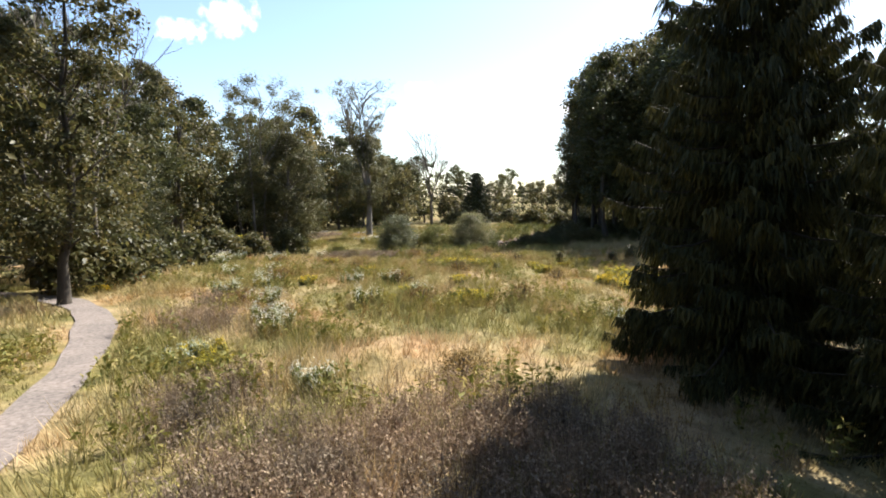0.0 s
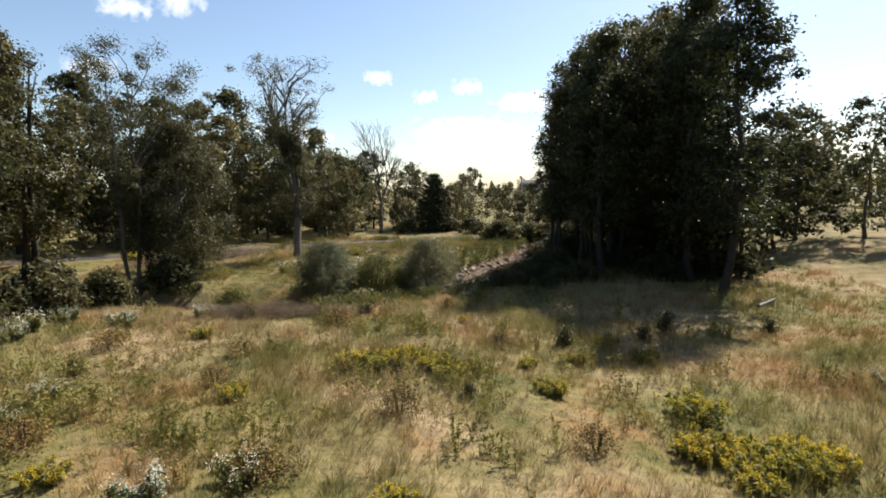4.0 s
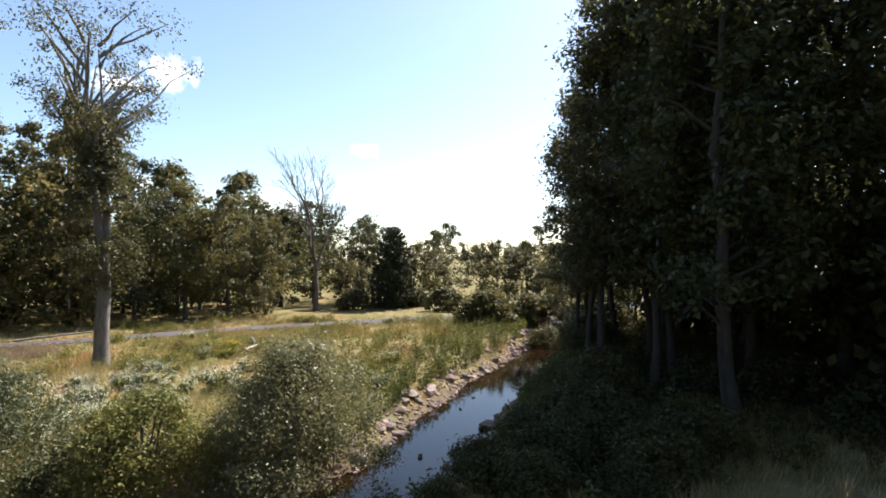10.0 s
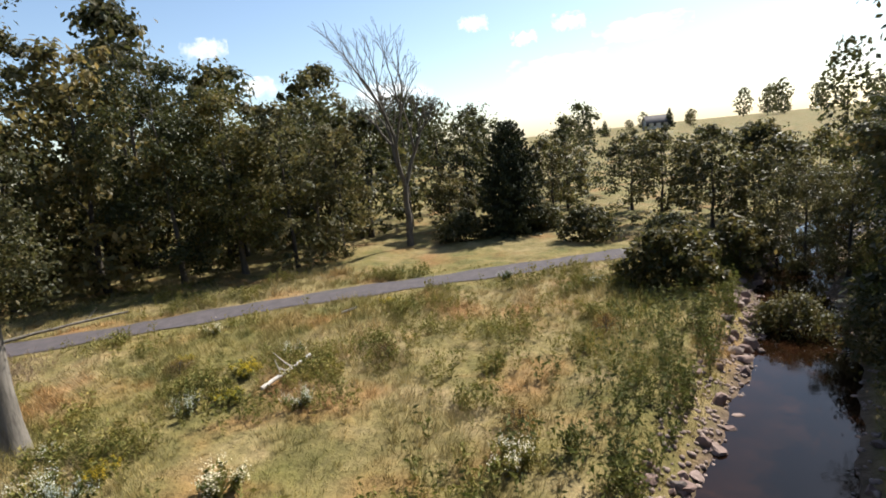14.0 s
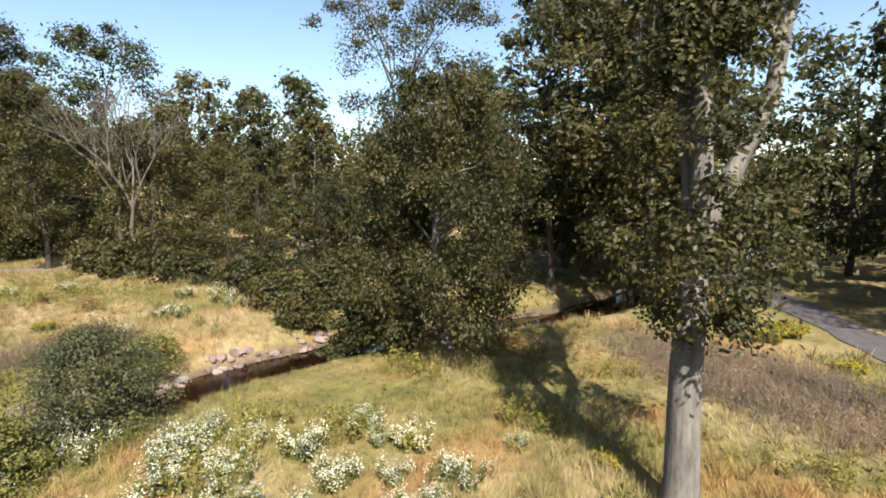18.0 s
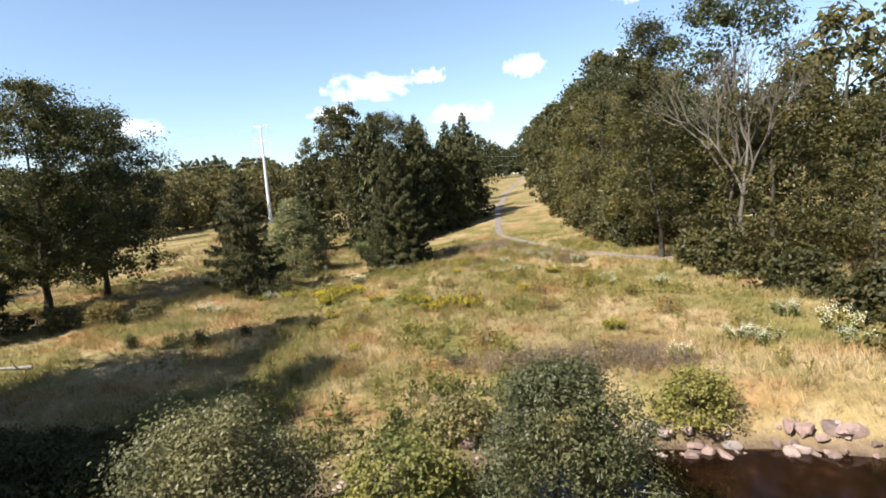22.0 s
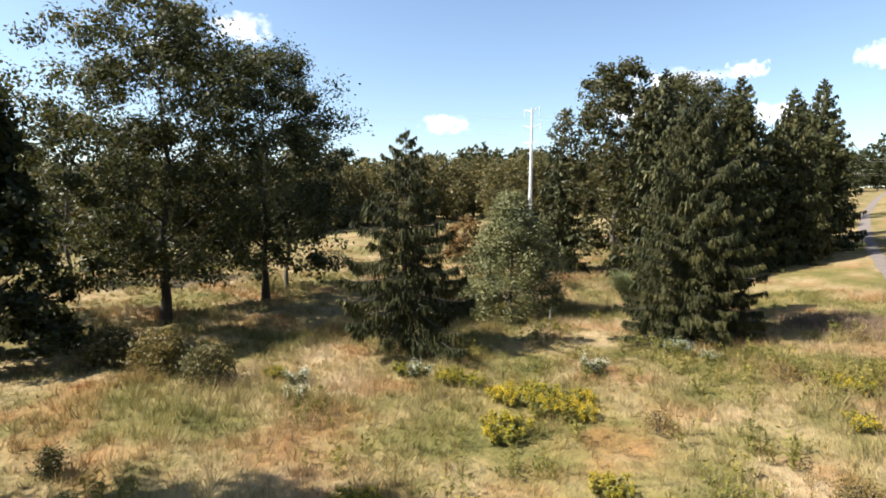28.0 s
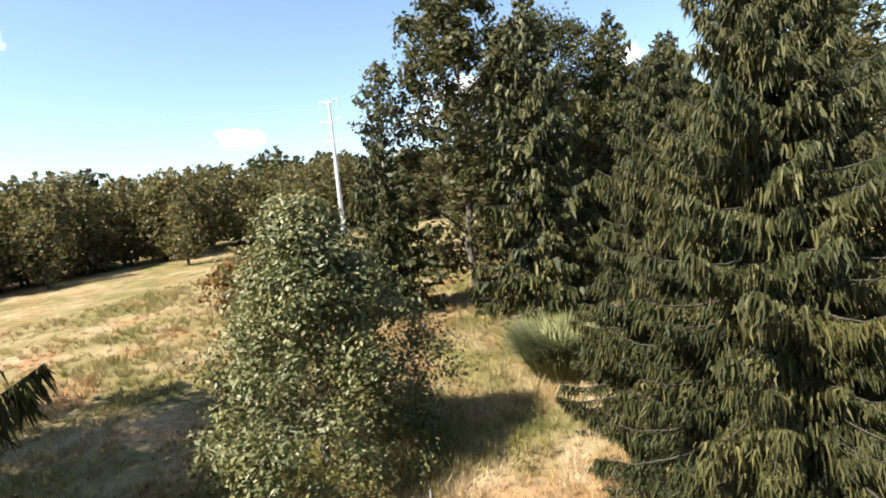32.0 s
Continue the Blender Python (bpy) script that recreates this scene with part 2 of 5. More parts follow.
# ---------------------------------------------------------------- helpers
def mesh_from(name, verts, faces, mats, mat_index=None, smooth=False):
    """A mesh from arrays: verts (n, 3) and a list of (m, 3) or (m, 4) index arrays."""
    me = bpy.data.meshes.new(name)
    verts = np.asarray(verts, np.float32)
    faces = [np.asarray(f, np.int32) for f in faces if len(f)]
    me.vertices.add(len(verts))
    me.vertices.foreach_set("co", verts.ravel())
    loops = np.concatenate([f.ravel() for f in faces])
    sizes = np.concatenate([np.full(len(f), f.shape[1], np.int32) for f in faces])
    me.loops.add(len(loops))
    me.loops.foreach_set("vertex_index", loops)
    me.polygons.add(len(sizes))
    me.polygons.foreach_set("loop_start", np.concatenate(([0], np.cumsum(sizes)[:-1])).astype(np.int32))
    me.polygons.foreach_set("loop_total", sizes)
    for m in mats if isinstance(mats, (list, tuple)) else [mats]:
        me.materials.append(m)
    if mat_index is not None:
        me.polygons.foreach_set("material_index", np.asarray(mat_index, np.int32))
    if smooth:
        me.polygons.foreach_set("use_smooth", np.ones(len(sizes), bool))
    me.update(calc_edges=True)
    return me


def part(name, me, parent, label="", kind=""):
    ob = new(name, me)
    ob.parent = parent
    return tagged(ob, label, kind=kind)


def thing(name, place, label, category, group="", kind="", turn=0.0, scale=1.0):
    ob = new(name)
    ob.empty_display_size = 0.2
    ob.matrix_basis = pose(*place, 0, 0, turn) @ Matrix.Diagonal((scale, scale, scale, 1))
    return tagged(ob, label, category, group, kind)


def tubes(paths, sides=6):
    """Tapered round tubes. paths: list of (points (n, 3), radii (n,))."""
    V, F, base = [], [], 0
    ang = np.linspace(0, 2 * np.pi, sides, endpoint=False)
    for pts, rad in paths:
        pts, rad = np.asarray(pts, float), np.asarray(rad, float)
        n = len(pts)
        tan = np.gradient(pts, axis=0)
        tan /= np.linalg.norm(tan, axis=1, keepdims=True) + 1e-9
        ref = np.where(np.abs(tan[:, 2:3]) > 0.9, [[1.0, 0, 0]], [[0, 0, 1.0]])
        a = np.cross(tan, ref)
        a /= np.linalg.norm(a, axis=1, keepdims=True) + 1e-9
        b = np.cross(tan, a)
        ring = pts[:, None] + rad[:, None, None] * (np.cos(ang)[None, :, None] * a[:, None] + np.sin(ang)[None, :, None] * b[:, None])
        V.append(ring.reshape(-1, 3))
        i, j = np.meshgrid(np.arange(n - 1), np.arange(sides), indexing="ij")
        q = base + np.stack([i * sides + j, i * sides + (j + 1) % sides, (i + 1) * sides + (j + 1) % sides, (i + 1) * sides + j], -1)
        F.append(q.reshape(-1, 4))
        base += n * sides
    return np.concatenate(V), [np.concatenate(F)]


def leaves(centres, size, rng, up=0.3, long=1.7, droop=None, out=None):
    """Folded diamond leaves, two triangles each, at the given places."""
    n = len(centres)
    size = np.broadcast_to(np.asarray(size, float), (n,))[:, None]
    nor = rng.normal(size=(n, 3))
    if out is not None:
        nor = nor * 0.65 + out
    nor[:, 2] += up * 2
    nor /= np.linalg.norm(nor, axis=1, keepdims=True)
    t = rng.normal(size=(n, 3))
    if droop is not None:
        t = t * 0.45 + np.asarray(droop)
    t -= (t * nor).sum(1, keepdims=True) * nor
    t /= np.linalg.norm(t, axis=1, keepdims=True) + 1e-9
    s = np.cross(nor, t)
    h = size * 0.5
    A = centres - t * h * long
    B = centres + s * h * 0.9 + nor * h * 0.25
    C = centres + t * h * long
    D = centres - s * h * 0.9 + nor * h * 0.25
    V = np.stack([A, B, C, D], 1).reshape(-1, 3)
    k = np.arange(n)[:, None] * 4
    return V, [np.concatenate([k + [0, 1, 2], k + [0, 2, 3]], 0)]


def bent(p, q, n, rng, wob=0.08, sag=0.0):
    t = np.linspace(0, 1, n)[:, None]
    p, q = np.asarray(p, float), np.asarray(q, float)
    d = np.linalg.norm(q - p)
    w = np.cumsum(rng.normal(size=(n, 3)), 0) * wob * d / n
    w -= t * w[-1]
    w[0] = 0
    out = p + (q - p) * t + w
    out[:, 2] += sag * d * 4 * (t[:, 0] * (1 - t[:, 0]))
    return out


def tree_meshes(key, h, base, wide, n_clump, n_leaf, leaf, seed, profile="round", stems=1, trunk_r=0.2, gap=0.0, clump_r=0.9, lean=(0, 0), bark=None, green=None, skirt=0.0, limbs=14, fork=0.0):
    """Trunk, limbs and crown of one broadleaf tree standing at the origin.
    base: height at which the crown begins; wide: its radius; gap: how thin the crown is."""
    rng = np.random.default_rng(seed)
    heads = []
    trunks = []
    top = []
    for k in range(stems):
        a = rng.uniform(0, 6.28)
        off = 0.0 if stems == 1 else rng.uniform(0.5, 1.0) * wide * 0.45
        tip = np.array([np.cos(a) * off + lean[0], np.sin(a) * off + lean[1], h * rng.uniform(0.82, 0.95)])
        foot = np.array([np.cos(a), np.sin(a), 0]) * (0 if stems == 1 else trunk_r * 1.2)
        foot[2] = -0.3
        p = bent(foot, tip, 9, rng, 0.10)
        if fork:
            knee = np.array([0.15, 0.1, fork])
            lower = bent((0, 0, -0.3), knee, 6, np.random.default_rng(seed), 0.03)
            p = np.concatenate([lower[:-1], bent(knee, tip, 8, rng, 0.10)])
            r = np.concatenate([np.linspace(trunk_r * 1.15, trunk_r * 0.9, 5), np.linspace(trunk_r * 0.66, 0.03, 8)])
            r[0] = trunk_r * 1.5
            trunks.append((p, r) if k == 0 else (p[5:], r[5:]))
            top.append(p)
            continue
        trunks.append((p, np.interp(np.linspace(0, 1, 9), [0, 0.06, 0.5, 1], [trunk_r * 1.5, trunk_r, trunk_r * 0.6, 0.03])))
        top.append(p)
    # clump centres inside the crown's outline
    zs = rng.uniform(0, 1, n_clump * 3)
    if profile == "round":
        rad = np.sqrt(np.clip(1 - (2 * zs - 0.85) ** 2 / 1.4, 0, 1))
    elif profile == "cone":
        rad = (1.02 - zs) ** 0.8
    elif profile == "dome":
        rad = np.sqrt(np.clip(1 - (zs * 0.97) ** 2, 0, 1))
    elif profile == "vase":
        rad = np.sqrt(np.clip(1 - (zs - 0.72) ** 2 / 0.5, 0, 1)) * (0.35 + 0.65 * zs)
    else:
        rad = np.sqrt(np.clip(1 - (2 * zs - 1) ** 2, 0, 1)) * 0.6 + 0.4 * (1 - zs)
    ang = rng.uniform(0, 6.28, len(zs))
    lobe = 1 + 0.22 * np.sin(ang * 3 + seed) + 0.15 * np.sin(ang * 5 + zs * 9 + seed * 2)
    r = rad * wide * lobe * np.sqrt(rng.uniform(0.22, 1, len(zs)))
    cz = base + zs * (h - base)
    mid = np.stack([np.interp(cz, top[0][:, 2], top[0][:, 0]), np.interp(cz, top[0][:, 2], top[0][:, 1])], 1) if stems == 1 else np.zeros((len(zs), 2)) + np.array(lean) * (zs[:, None])
    C = np.stack([mid[:, 0] + np.cos(ang) * r, mid[:, 1] + np.sin(ang) * r, cz], 1)
    keep = np.array([noise.noise(Vector(c * (1.6 / wide)) + Vector((seed, 0, 0))) for c in C]) > (gap - 0.45)
    C = C[keep][:n_clump]
    # limbs run to some of the clumps
    limb = []
    far = C[rng.permutation(len(C))[:limbs]]
    for c in far:
        tr = top[rng.integers(len(top))] if stems == 1 else min(top, key=lambda q: np.linalg.norm(q[6, :2] - c[:2]))
        zz = np.clip(c[2] - np.linalg.norm(c[:2]) * (0.95 if profile == "vase" else 0.55), h * (0.42 if profile == "vase" else 0.12), h * 0.9)
        s = np.array([np.interp(zz, tr[:, 2], tr[:, 0]), np.interp(zz, tr[:, 2], tr[:, 1]), zz])
        p = bent(s, c, 5, rng, 0.14, 0.06)
        limb.append((p, np.linspace(trunk_r * 0.32, 0.015, 5)))
    per = np.full(len(C), n_leaf // max(len(C), 1))
    idx = np.repeat(np.arange(len(C)), per)
    jit = rng.normal(size=(len(idx), 3))
    jit *= (0.55 + 0.45 * rng.uniform(size=len(idx)) / np.linalg.norm(jit, axis=1))[:, None]
    jit *= np.array([1, 1, 0.7]) * clump_r * 0.50 * rng.uniform(0.45, 1.4, len(C))[idx][:, None]
    L = C[idx] + jit
    outward = jit / (np.linalg.norm(jit, axis=1, keepdims=True) + 1e-6)
    droop = None
    if skirt:
        L[:, 2] -= skirt * rng.exponential(0.6, len(L))
        droop = (0, 0, -1.0)
    L[:, 2] = np.maximum(L[:, 2], 0.15)
    lv, lf = leaves(L, rng.uniform(0.65, 1.25, len(L)) * leaf, rng, droop=droop, out=outward)
    out = {"trunk": [mesh_from(key + "_trunk", *tubes([q], 9), bark, smooth=True) for q in trunks]}
    out["limb"] = [mesh_from(key + "_limb", *tubes([q], 5), bark, smooth=True) for q in limb]
    out["crown"] = mesh_from(key + "_crown", lv, lf, green)
    return out


def spruce_meshes(key, h, wide, seed, n_branch=150, drop=0.55, low=0.3, bark=None, green=None, ragged=0.25, strip=1.0, dens=1.0, split=False, taper=0.75):
    """A Norway spruce: trunk, sweeping boughs, and hanging branchlets along them."""
    rng = np.random.default_rng(seed)
    trunk = (bent((0, 0, -0.3), (0, 0, h), 10, rng, 0.01), np.linspace(h * 0.017, 0.012, 10))
    wood_v, wood_f, leaf_v, leaf_f, boughs = [], [], [], [], []
    nw = nl = 0
    for k in range(n_branch):
        u = ((k + rng.uniform(0, 1)) / n_branch) ** 1.15
        z = low + u * (h - low) * 0.985
        reach = wide * ((1 - u) ** taper) * rng.uniform(1 - ragged, 1.08) + 0.12
        a = k * 2.399 + rng.uniform(-0.4, 0.4)
        t = np.linspace(0, 1, 6)
        rise = 0.35 * (u - 0.35)
        zz = z + reach * (rise * t - 0.34 * (1 - u) * t ** 1.6 + 0.26 * t ** 4)
        p = np.stack([np.cos(a) * reach * t, np.sin(a) * reach * t, zz], 1)
        p[:, 2] = np.maximum(p[:, 2], 0.12)
        wv, wf = tubes([(p, np.linspace(0.012 + 0.012 * reach, 0.005, 6))], 4)
        m = int((10 + 40 * reach) * dens)
        s = rng.uniform(0.10, 1.0, m) ** 0.8
        q = np.stack([np.interp(s, t, p[:, c]) for c in range(3)], 1)
        side = np.array([-np.sin(a), np.cos(a), 0])
        off = rng.normal(size=m) * (0.07 + 0.16 * reach * (1 - s))
        q = q + side * off[:, None]
        q[:, 2] -= np.abs(off) * 0.35
        ln = rng.uniform(0.25, 1.2, m) * drop * (0.3 + 0.7 * min(1, reach / (0.5 * wide))) * (0.5 + 0.5 * np.sin(s * 9 + k) ** 2)
        w = rng.uniform(0.025, 0.055, m) * strip
        ang = rng.uniform(0, 6.28, m)
        sv = np.stack([np.cos(ang), np.sin(ang), np.zeros(m)], 1) * w[:, None]
        out = np.array([np.cos(a), np.sin(a), 0])
        tip = q + out * (ln * rng.uniform(-0.1, 0.55, m))[:, None] + rng.normal(size=(m, 3)) * 0.05
        tip[:, 2] = np.maximum(q[:, 2] - ln, 0.04)
        mid = q * 0.5 + tip * 0.5 + rng.normal(size=(m, 3)) * 0.03
        V = np.stack([q - sv * 0.6, q + sv * 0.6, mid + sv, tip, mid - sv], 1).reshape(-1, 3)
        i = np.arange(m)[:, None] * 5
        F = np.concatenate([i + [0, 1, 2], i + [0, 2, 4], i + [4, 2, 3]], 0)
        if split:
            boughs.append((mesh_from(key + "_bough", wv, wf, bark), mesh_from(key + "_needles", V, [F], green)))
        else:
            wood_v.append(wv)
            wood_f.append(wf[0] + nw)
            leaf_v.append(V)
            leaf_f.append(F + nl)
            nw, nl = nw + len(wv), nl + len(V)
    tv, tf = tubes([trunk], 8)
    res = {"trunk": mesh_from(key + "_trunk", tv, tf, bark, smooth=True)}
    if split:
        res["bough"] = boughs
    else:
        res["branchwork"] = mesh_from(key + "_branchwork", np.concatenate(wood_v), [np.concatenate(wood_f)], bark)
        res["crown"] = mesh_from(key + "_crown", np.concatenate(leaf_v), [np.concatenate(leaf_f)], green)
    return res


def bare_meshes(key, forks, seed, levels=5, bark=None, twigs=3, r0=0.2, first=None, spread=0.5, shrink=0.72, h=6.0):
    """A leafless tree: forking limbs down to twigs."""
    rng = np.random.default_rng(seed)
    paths, ends = [], []

    def grow(p, d, length, r, level):
        q = p + d * length
        n = 5 if level < 2 else 4
        pts = bent(p, q, n, rng, 0.10)
        paths.append((pts, np.linspace(r, r * 0.62, n)))
        if level >= levels:
            ends.append(q)
            return
        k = forks if level else (first or forks)
        for i in range(k):
            a = i * 6.283 / k + rng.uniform(-0.6, 0.6)
            side = np.cross(d, [0.3, 0.2, 1.0])
            side /= np.linalg.norm(side) + 1e-9
            other = np.cross(d, side)
            nd = d + (side * math.cos(a) + other * math.sin(a)) * spread * rng.uniform(0.6, 1.3)
            nd[2] += 0.16
            nd /= np.linalg.norm(nd)
            s = pts[-1] if i < 2 or level == 0 else pts[-2]
            grow(s, nd, length * shrink * rng.uniform(0.75, 1.15), r * 0.6, level + 1)

    grow(np.array([0, 0, -0.3]), np.array([0.02, 0.03, 1.0]), h, r0, 0)
    big = [q for q in paths if q[1][0] > r0 * 0.2]
    small = [q for q in paths if q[1][0] <= r0 * 0.2]
    sv, sf = tubes([(p, np.maximum(r, 0.012)) for p, r in small], 3)
    return {"trunk": mesh_from(key + "_trunk", *tubes(big[:1], 9), bark, smooth=True),
            "limb": [mesh_from(key + "_limb", *tubes([q], 6), bark, smooth=True) for q in big[1:]],
            "twigwork": mesh_from(key + "_twigwork", sv, sf, bark)}, np.array(ends)


def scatter(V, F, x, y, z, turn, size, tall=None):
    """Many turned and scaled copies of one small plant in a single mesh."""
    n, k = len(x), len(V)
    c, s = np.cos(turn)[:, None], np.sin(turn)[:, None]
    tall = size if tall is None else tall
    X = (V[None, :, 0] * c - V[None, :, 1] * s) * size[:, None] + x[:, None]
    Y = (V[None, :, 0] * s + V[None, :, 1] * c) * size[:, None] + y[:, None]
    Z = V[None, :, 2] * tall[:, None] + z[:, None]
    out = np.stack([X, Y, Z], -1).reshape(-1, 3)
    return out, [(f[None] + (np.arange(n) * k)[:, None, None]).reshape(-1, f.shape[1]) for f in F]

# ---------------------------------------------------------------- the lie of the land
def ease(a, b, x):
    u = np.clip((x - a) / (b - a), 0, 1)
    return u * u * (3 - 2 * u)


CREEK = np.array(((62, 138), (37, 108), (22, 86), (15.8, 73), (13.6, 66), (11.0, 60.5), (8.9, 56), (7.4, 52.8), (6.2, 49.8), (5.0, 46.2), (3.6, 42.4), (1.4, 39.8), (-1.6, 38.0), (-5, 36.6), (-9, 35.6), (-13, 35.4), (-17, 35.9), (-21, 37.0), (-26, 39.4), (-33, 43), (-44, 45), (-72, 47), (-140, 56)), float)
GRAVEL_WAY = np.array(((6, -330), (8, -190), (7, -110), (4.4, -60), (1.3, -28.8), (0, -18), (-2.4, -14), (-4.2, -11), (-5.7, -8.2), (-7.2, -4.6), (-9.1, -1.2), (-10.9, 1.4), (-12.8, 3.8), (-17, 7.0), (-25, 9.5)), float)
ASPHALT_WAY = np.array(((-150, 12), (-95, 29), (-62, 43.5), (-49, 50), (-40, 55), (-33, 59), (-26.6, 62.8), (-20.2, 66.2), (-15.6, 68.9), (-10.5, 71.6), (-5, 73.8), (0, 75.8), (6, 78.4), (16, 82), (30, 87), (50, 94), (95, 106), (165, 116)), float)


def away(line, x, y):
    x, y = np.asarray(x, float), np.asarray(y, float)
    d = np.full(x.shape, 1e9)
    for (ax, ay), (bx, by) in zip(line[:-1], line[1:]):
        vx, vy = bx - ax, by - ay
        t = np.clip(((x - ax) * vx + (y - ay) * vy) / (vx * vx + vy * vy), 0, 1)
        d = np.minimum(d, np.hypot(x - ax - t * vx, y - ay - t * vy))
    return d


def land(x, y):
    """The meadow without its creek."""
    x, y = np.asarray(x, float), np.asarray(y, float)
    z = 0.40 + 0.85 * ease(36, 4, y) * ease(12, 1, x) + 0.15 * ease(36, 4, y) + 0.055 * np.maximum(0, -8 - np.maximum(y, -330))
    z = z + 0.024 * np.maximum(0, np.minimum(y, 330) - 95) + 1.6 * ease(27, 46, x) * ease(28, 46, y)
    return z


def ground(x, y):
    x, y = np.asarray(x, float), np.asarray(y, float)
    z = land(x, y) - 1.70 * ease(4.6, 0.1, away(CREEK, x, y))
    calm = ease(1.2, 2.6, np.minimum(away(GRAVEL_WAY, x, y), away(ASPHALT_WAY, x, y)))
    z = z + calm * (0.10 * np.sin(x * 0.9 + 1.7 * np.sin(y * 0.31)) * np.sin(y * 0.8 + 1.3 * np.sin(x * 0.37)) + 0.06 * np.sin(x * 2.3 + y * 1.1) * np.sin(y * 2.7 - x * 0.7))
    return z


def gz(x, y):
    return float(ground(x, y))


def axis(lo, fine_lo, fine_hi, hi, step):
    a = np.arange(fine_lo, fine_hi + 0.01, step)
    out, d = [fine_hi], step
    while out[-1] < hi:
        d *= 1.22
        out.append(out[-1] + d)
    low, d = [fine_lo], step
    while low[-1] > lo:
        d *= 1.22
        low.append(low[-1] - d)
    return np.concatenate([low[:0:-1], a, out[1:]])


def build_ground():
    xs, ys = axis(-1500, -40, 34, 1500, 0.32), axis(-1500, -20, 80, 1500, 0.32)
    X, Y = np.meshgrid(xs, ys, indexing="ij")
    V = np.stack([X, Y, ground(X, Y)], -1).reshape(-1, 3)
    n, m = len(xs), len(ys)
    i, j = np.meshgrid(np.arange(n - 1), np.arange(m - 1), indexing="ij")
    k = (i * m + j).ravel()
    Q = np.stack([k, k + m, k + m + 1, k + 1], 1)
    me = mesh_from("ground", V, [Q], MEADOW, smooth=True)
    bare = me.attributes.new("bare", "FLOAT", "POINT")
    bare.data.foreach_set("value", ease(2.5, 1.7, away(CREEK, V[:, 0], V[:, 1])).astype(np.float32))
    ob = new("ground", me)
    tagged(ob, "rolling late-summer meadow of straw and green grass", "meadow", kind="structure")


def ribbon(line, half, lift, base, n_across=3, step=0.8):
    """A strip laid along a line; returns vertices and quads."""
    seg = np.linalg.norm(np.diff(line, axis=0), axis=1)
    s = np.concatenate([[0], np.cumsum(seg)])
    t = np.arange(0, s[-1], step)
    P = np.stack([np.interp(t, s, line[:, 0]), np.interp(t, s, line[:, 1])], 1)
    ker = np.ones(7) / 7
    P = np.stack([np.convolve(np.pad(P[:, c], 3, mode="edge"), ker, "valid") for c in range(2)], 1)
    d = np.gradient(P, axis=0)
    d /= np.linalg.norm(d, axis=1, keepdims=True)
    nrm = np.stack([-d[:, 1], d[:, 0]], 1)
    h = (half(P[:, 1]) if callable(half) else half) * (1 + 0.10 * np.sin(t * 0.7) + 0.07 * np.sin(t * 1.9 + 1))
    u = np.linspace(-1, 1, n_across)
    XY = P[:, None] + nrm[:, None] * (u[None, :, None] * h[:, None, None])
    Z = base(XY[..., 0], XY[..., 1]) + lift
    V = np.concatenate([XY, Z[..., None]], -1).reshape(-1, 3)
    n, m = len(t), n_across
    i, j = np.meshgrid(np.arange(n - 1), np.arange(m - 1), indexing="ij")
    k = (i * m + j).ravel()
    return V, [np.stack([k, k + m, k + m + 1, k + 1], 1)]


build_ground()
v, f = ribbon(CREEK, 1.95, -1.22, land, 5)
tagged(new("water", mesh_from("creek_water", v, f, WATER, smooth=True)), "shallow brown creek reflecting sky between stony banks", "creek", kind="structure")
v, f = ribbon(ASPHALT_WAY, 1.25, 0.05, ground, 5)
tagged(new("road", mesh_from("asphalt_way", v, f, ASPHALT, smooth=True)), "worn grey asphalt footway crossing the grass", "path", kind="structure")
v, f = ribbon(GRAVEL_WAY, lambda y: np.interp(y, [-60, -22, -8, 0], [0.75, 0.4, 0.45, 0.58]), 0.045, ground, 5)
tagged(new("pavement", mesh_from("gravel_way", v, f, GRAVEL, smooth=True)), "narrow grey gravel trail up the hill", "path", kind="structure")

# ---------------------------------------------------------------- trees
def stand(name, meshes, x, y, label, category="tree", group="", turn=0.0, scale=1.0, sink=0.0):
    ob = thing(name, (x, y, gz(x, y) - sink), label, category, group, turn=turn, scale=scale)
    for k, me in meshes.items():
        for m in me if isinstance(me, list) else [me]:
            if k == "bough":
                part("foliage", m[1], part("bough", m[0], ob), kind="stuff")
            else:
                part(k, m, ob, kind="stuff" if k in ("crown", "branchwork", "twigwork") else "")
    return ob


def again(ob, x, y, turn, scale, sink=0.0):
    c = copy_thing(ob, pose(x, y, gz(x, y) - sink, 0, 0, turn))
    c.matrix_basis = pose(x, y, gz(x, y) - sink, 0, 0, turn) @ Matrix.Diagonal((scale, scale, scale, 1))
    return c


# the tall half-dead ash beside the bend
tall = tree_meshes("tall_ash", 20.5, 11.0, 5.0, 100, 9500, 0.11, 5, "vase", 3, 0.37, 0.2, 1.5, (-1.4, 1.6), BARK_ASH, LEAF_OLIVE, limbs=64, fork=6.5)
low_v = tree_meshes("tall_ash_low", 12.5, 4.6, 2.3, 110, 17000, 0.095, 6, "oval", 1, 0.10, 0.0, 1.0, (0, 0), BARK_PALE, LEAF_OLIVE, limbs=10)
ash = stand("ash_tree", tall, -13.6, 55.1, "tall forked ash with pale grey bark and a thin high crown")
part("lower_crown", low_v["crown"], ash, "leafy growth round the trunk", "stuff")

dead_m, _ = bare_meshes("dead_tree", 3, 11, 6, BARK, r0=0.34, first=3, spread=0.44, shrink=0.725, h=5.4)
stand("dead_tree", dead_m, -8.6, 86.6, "leafless grey dead tree with many upright limbs")

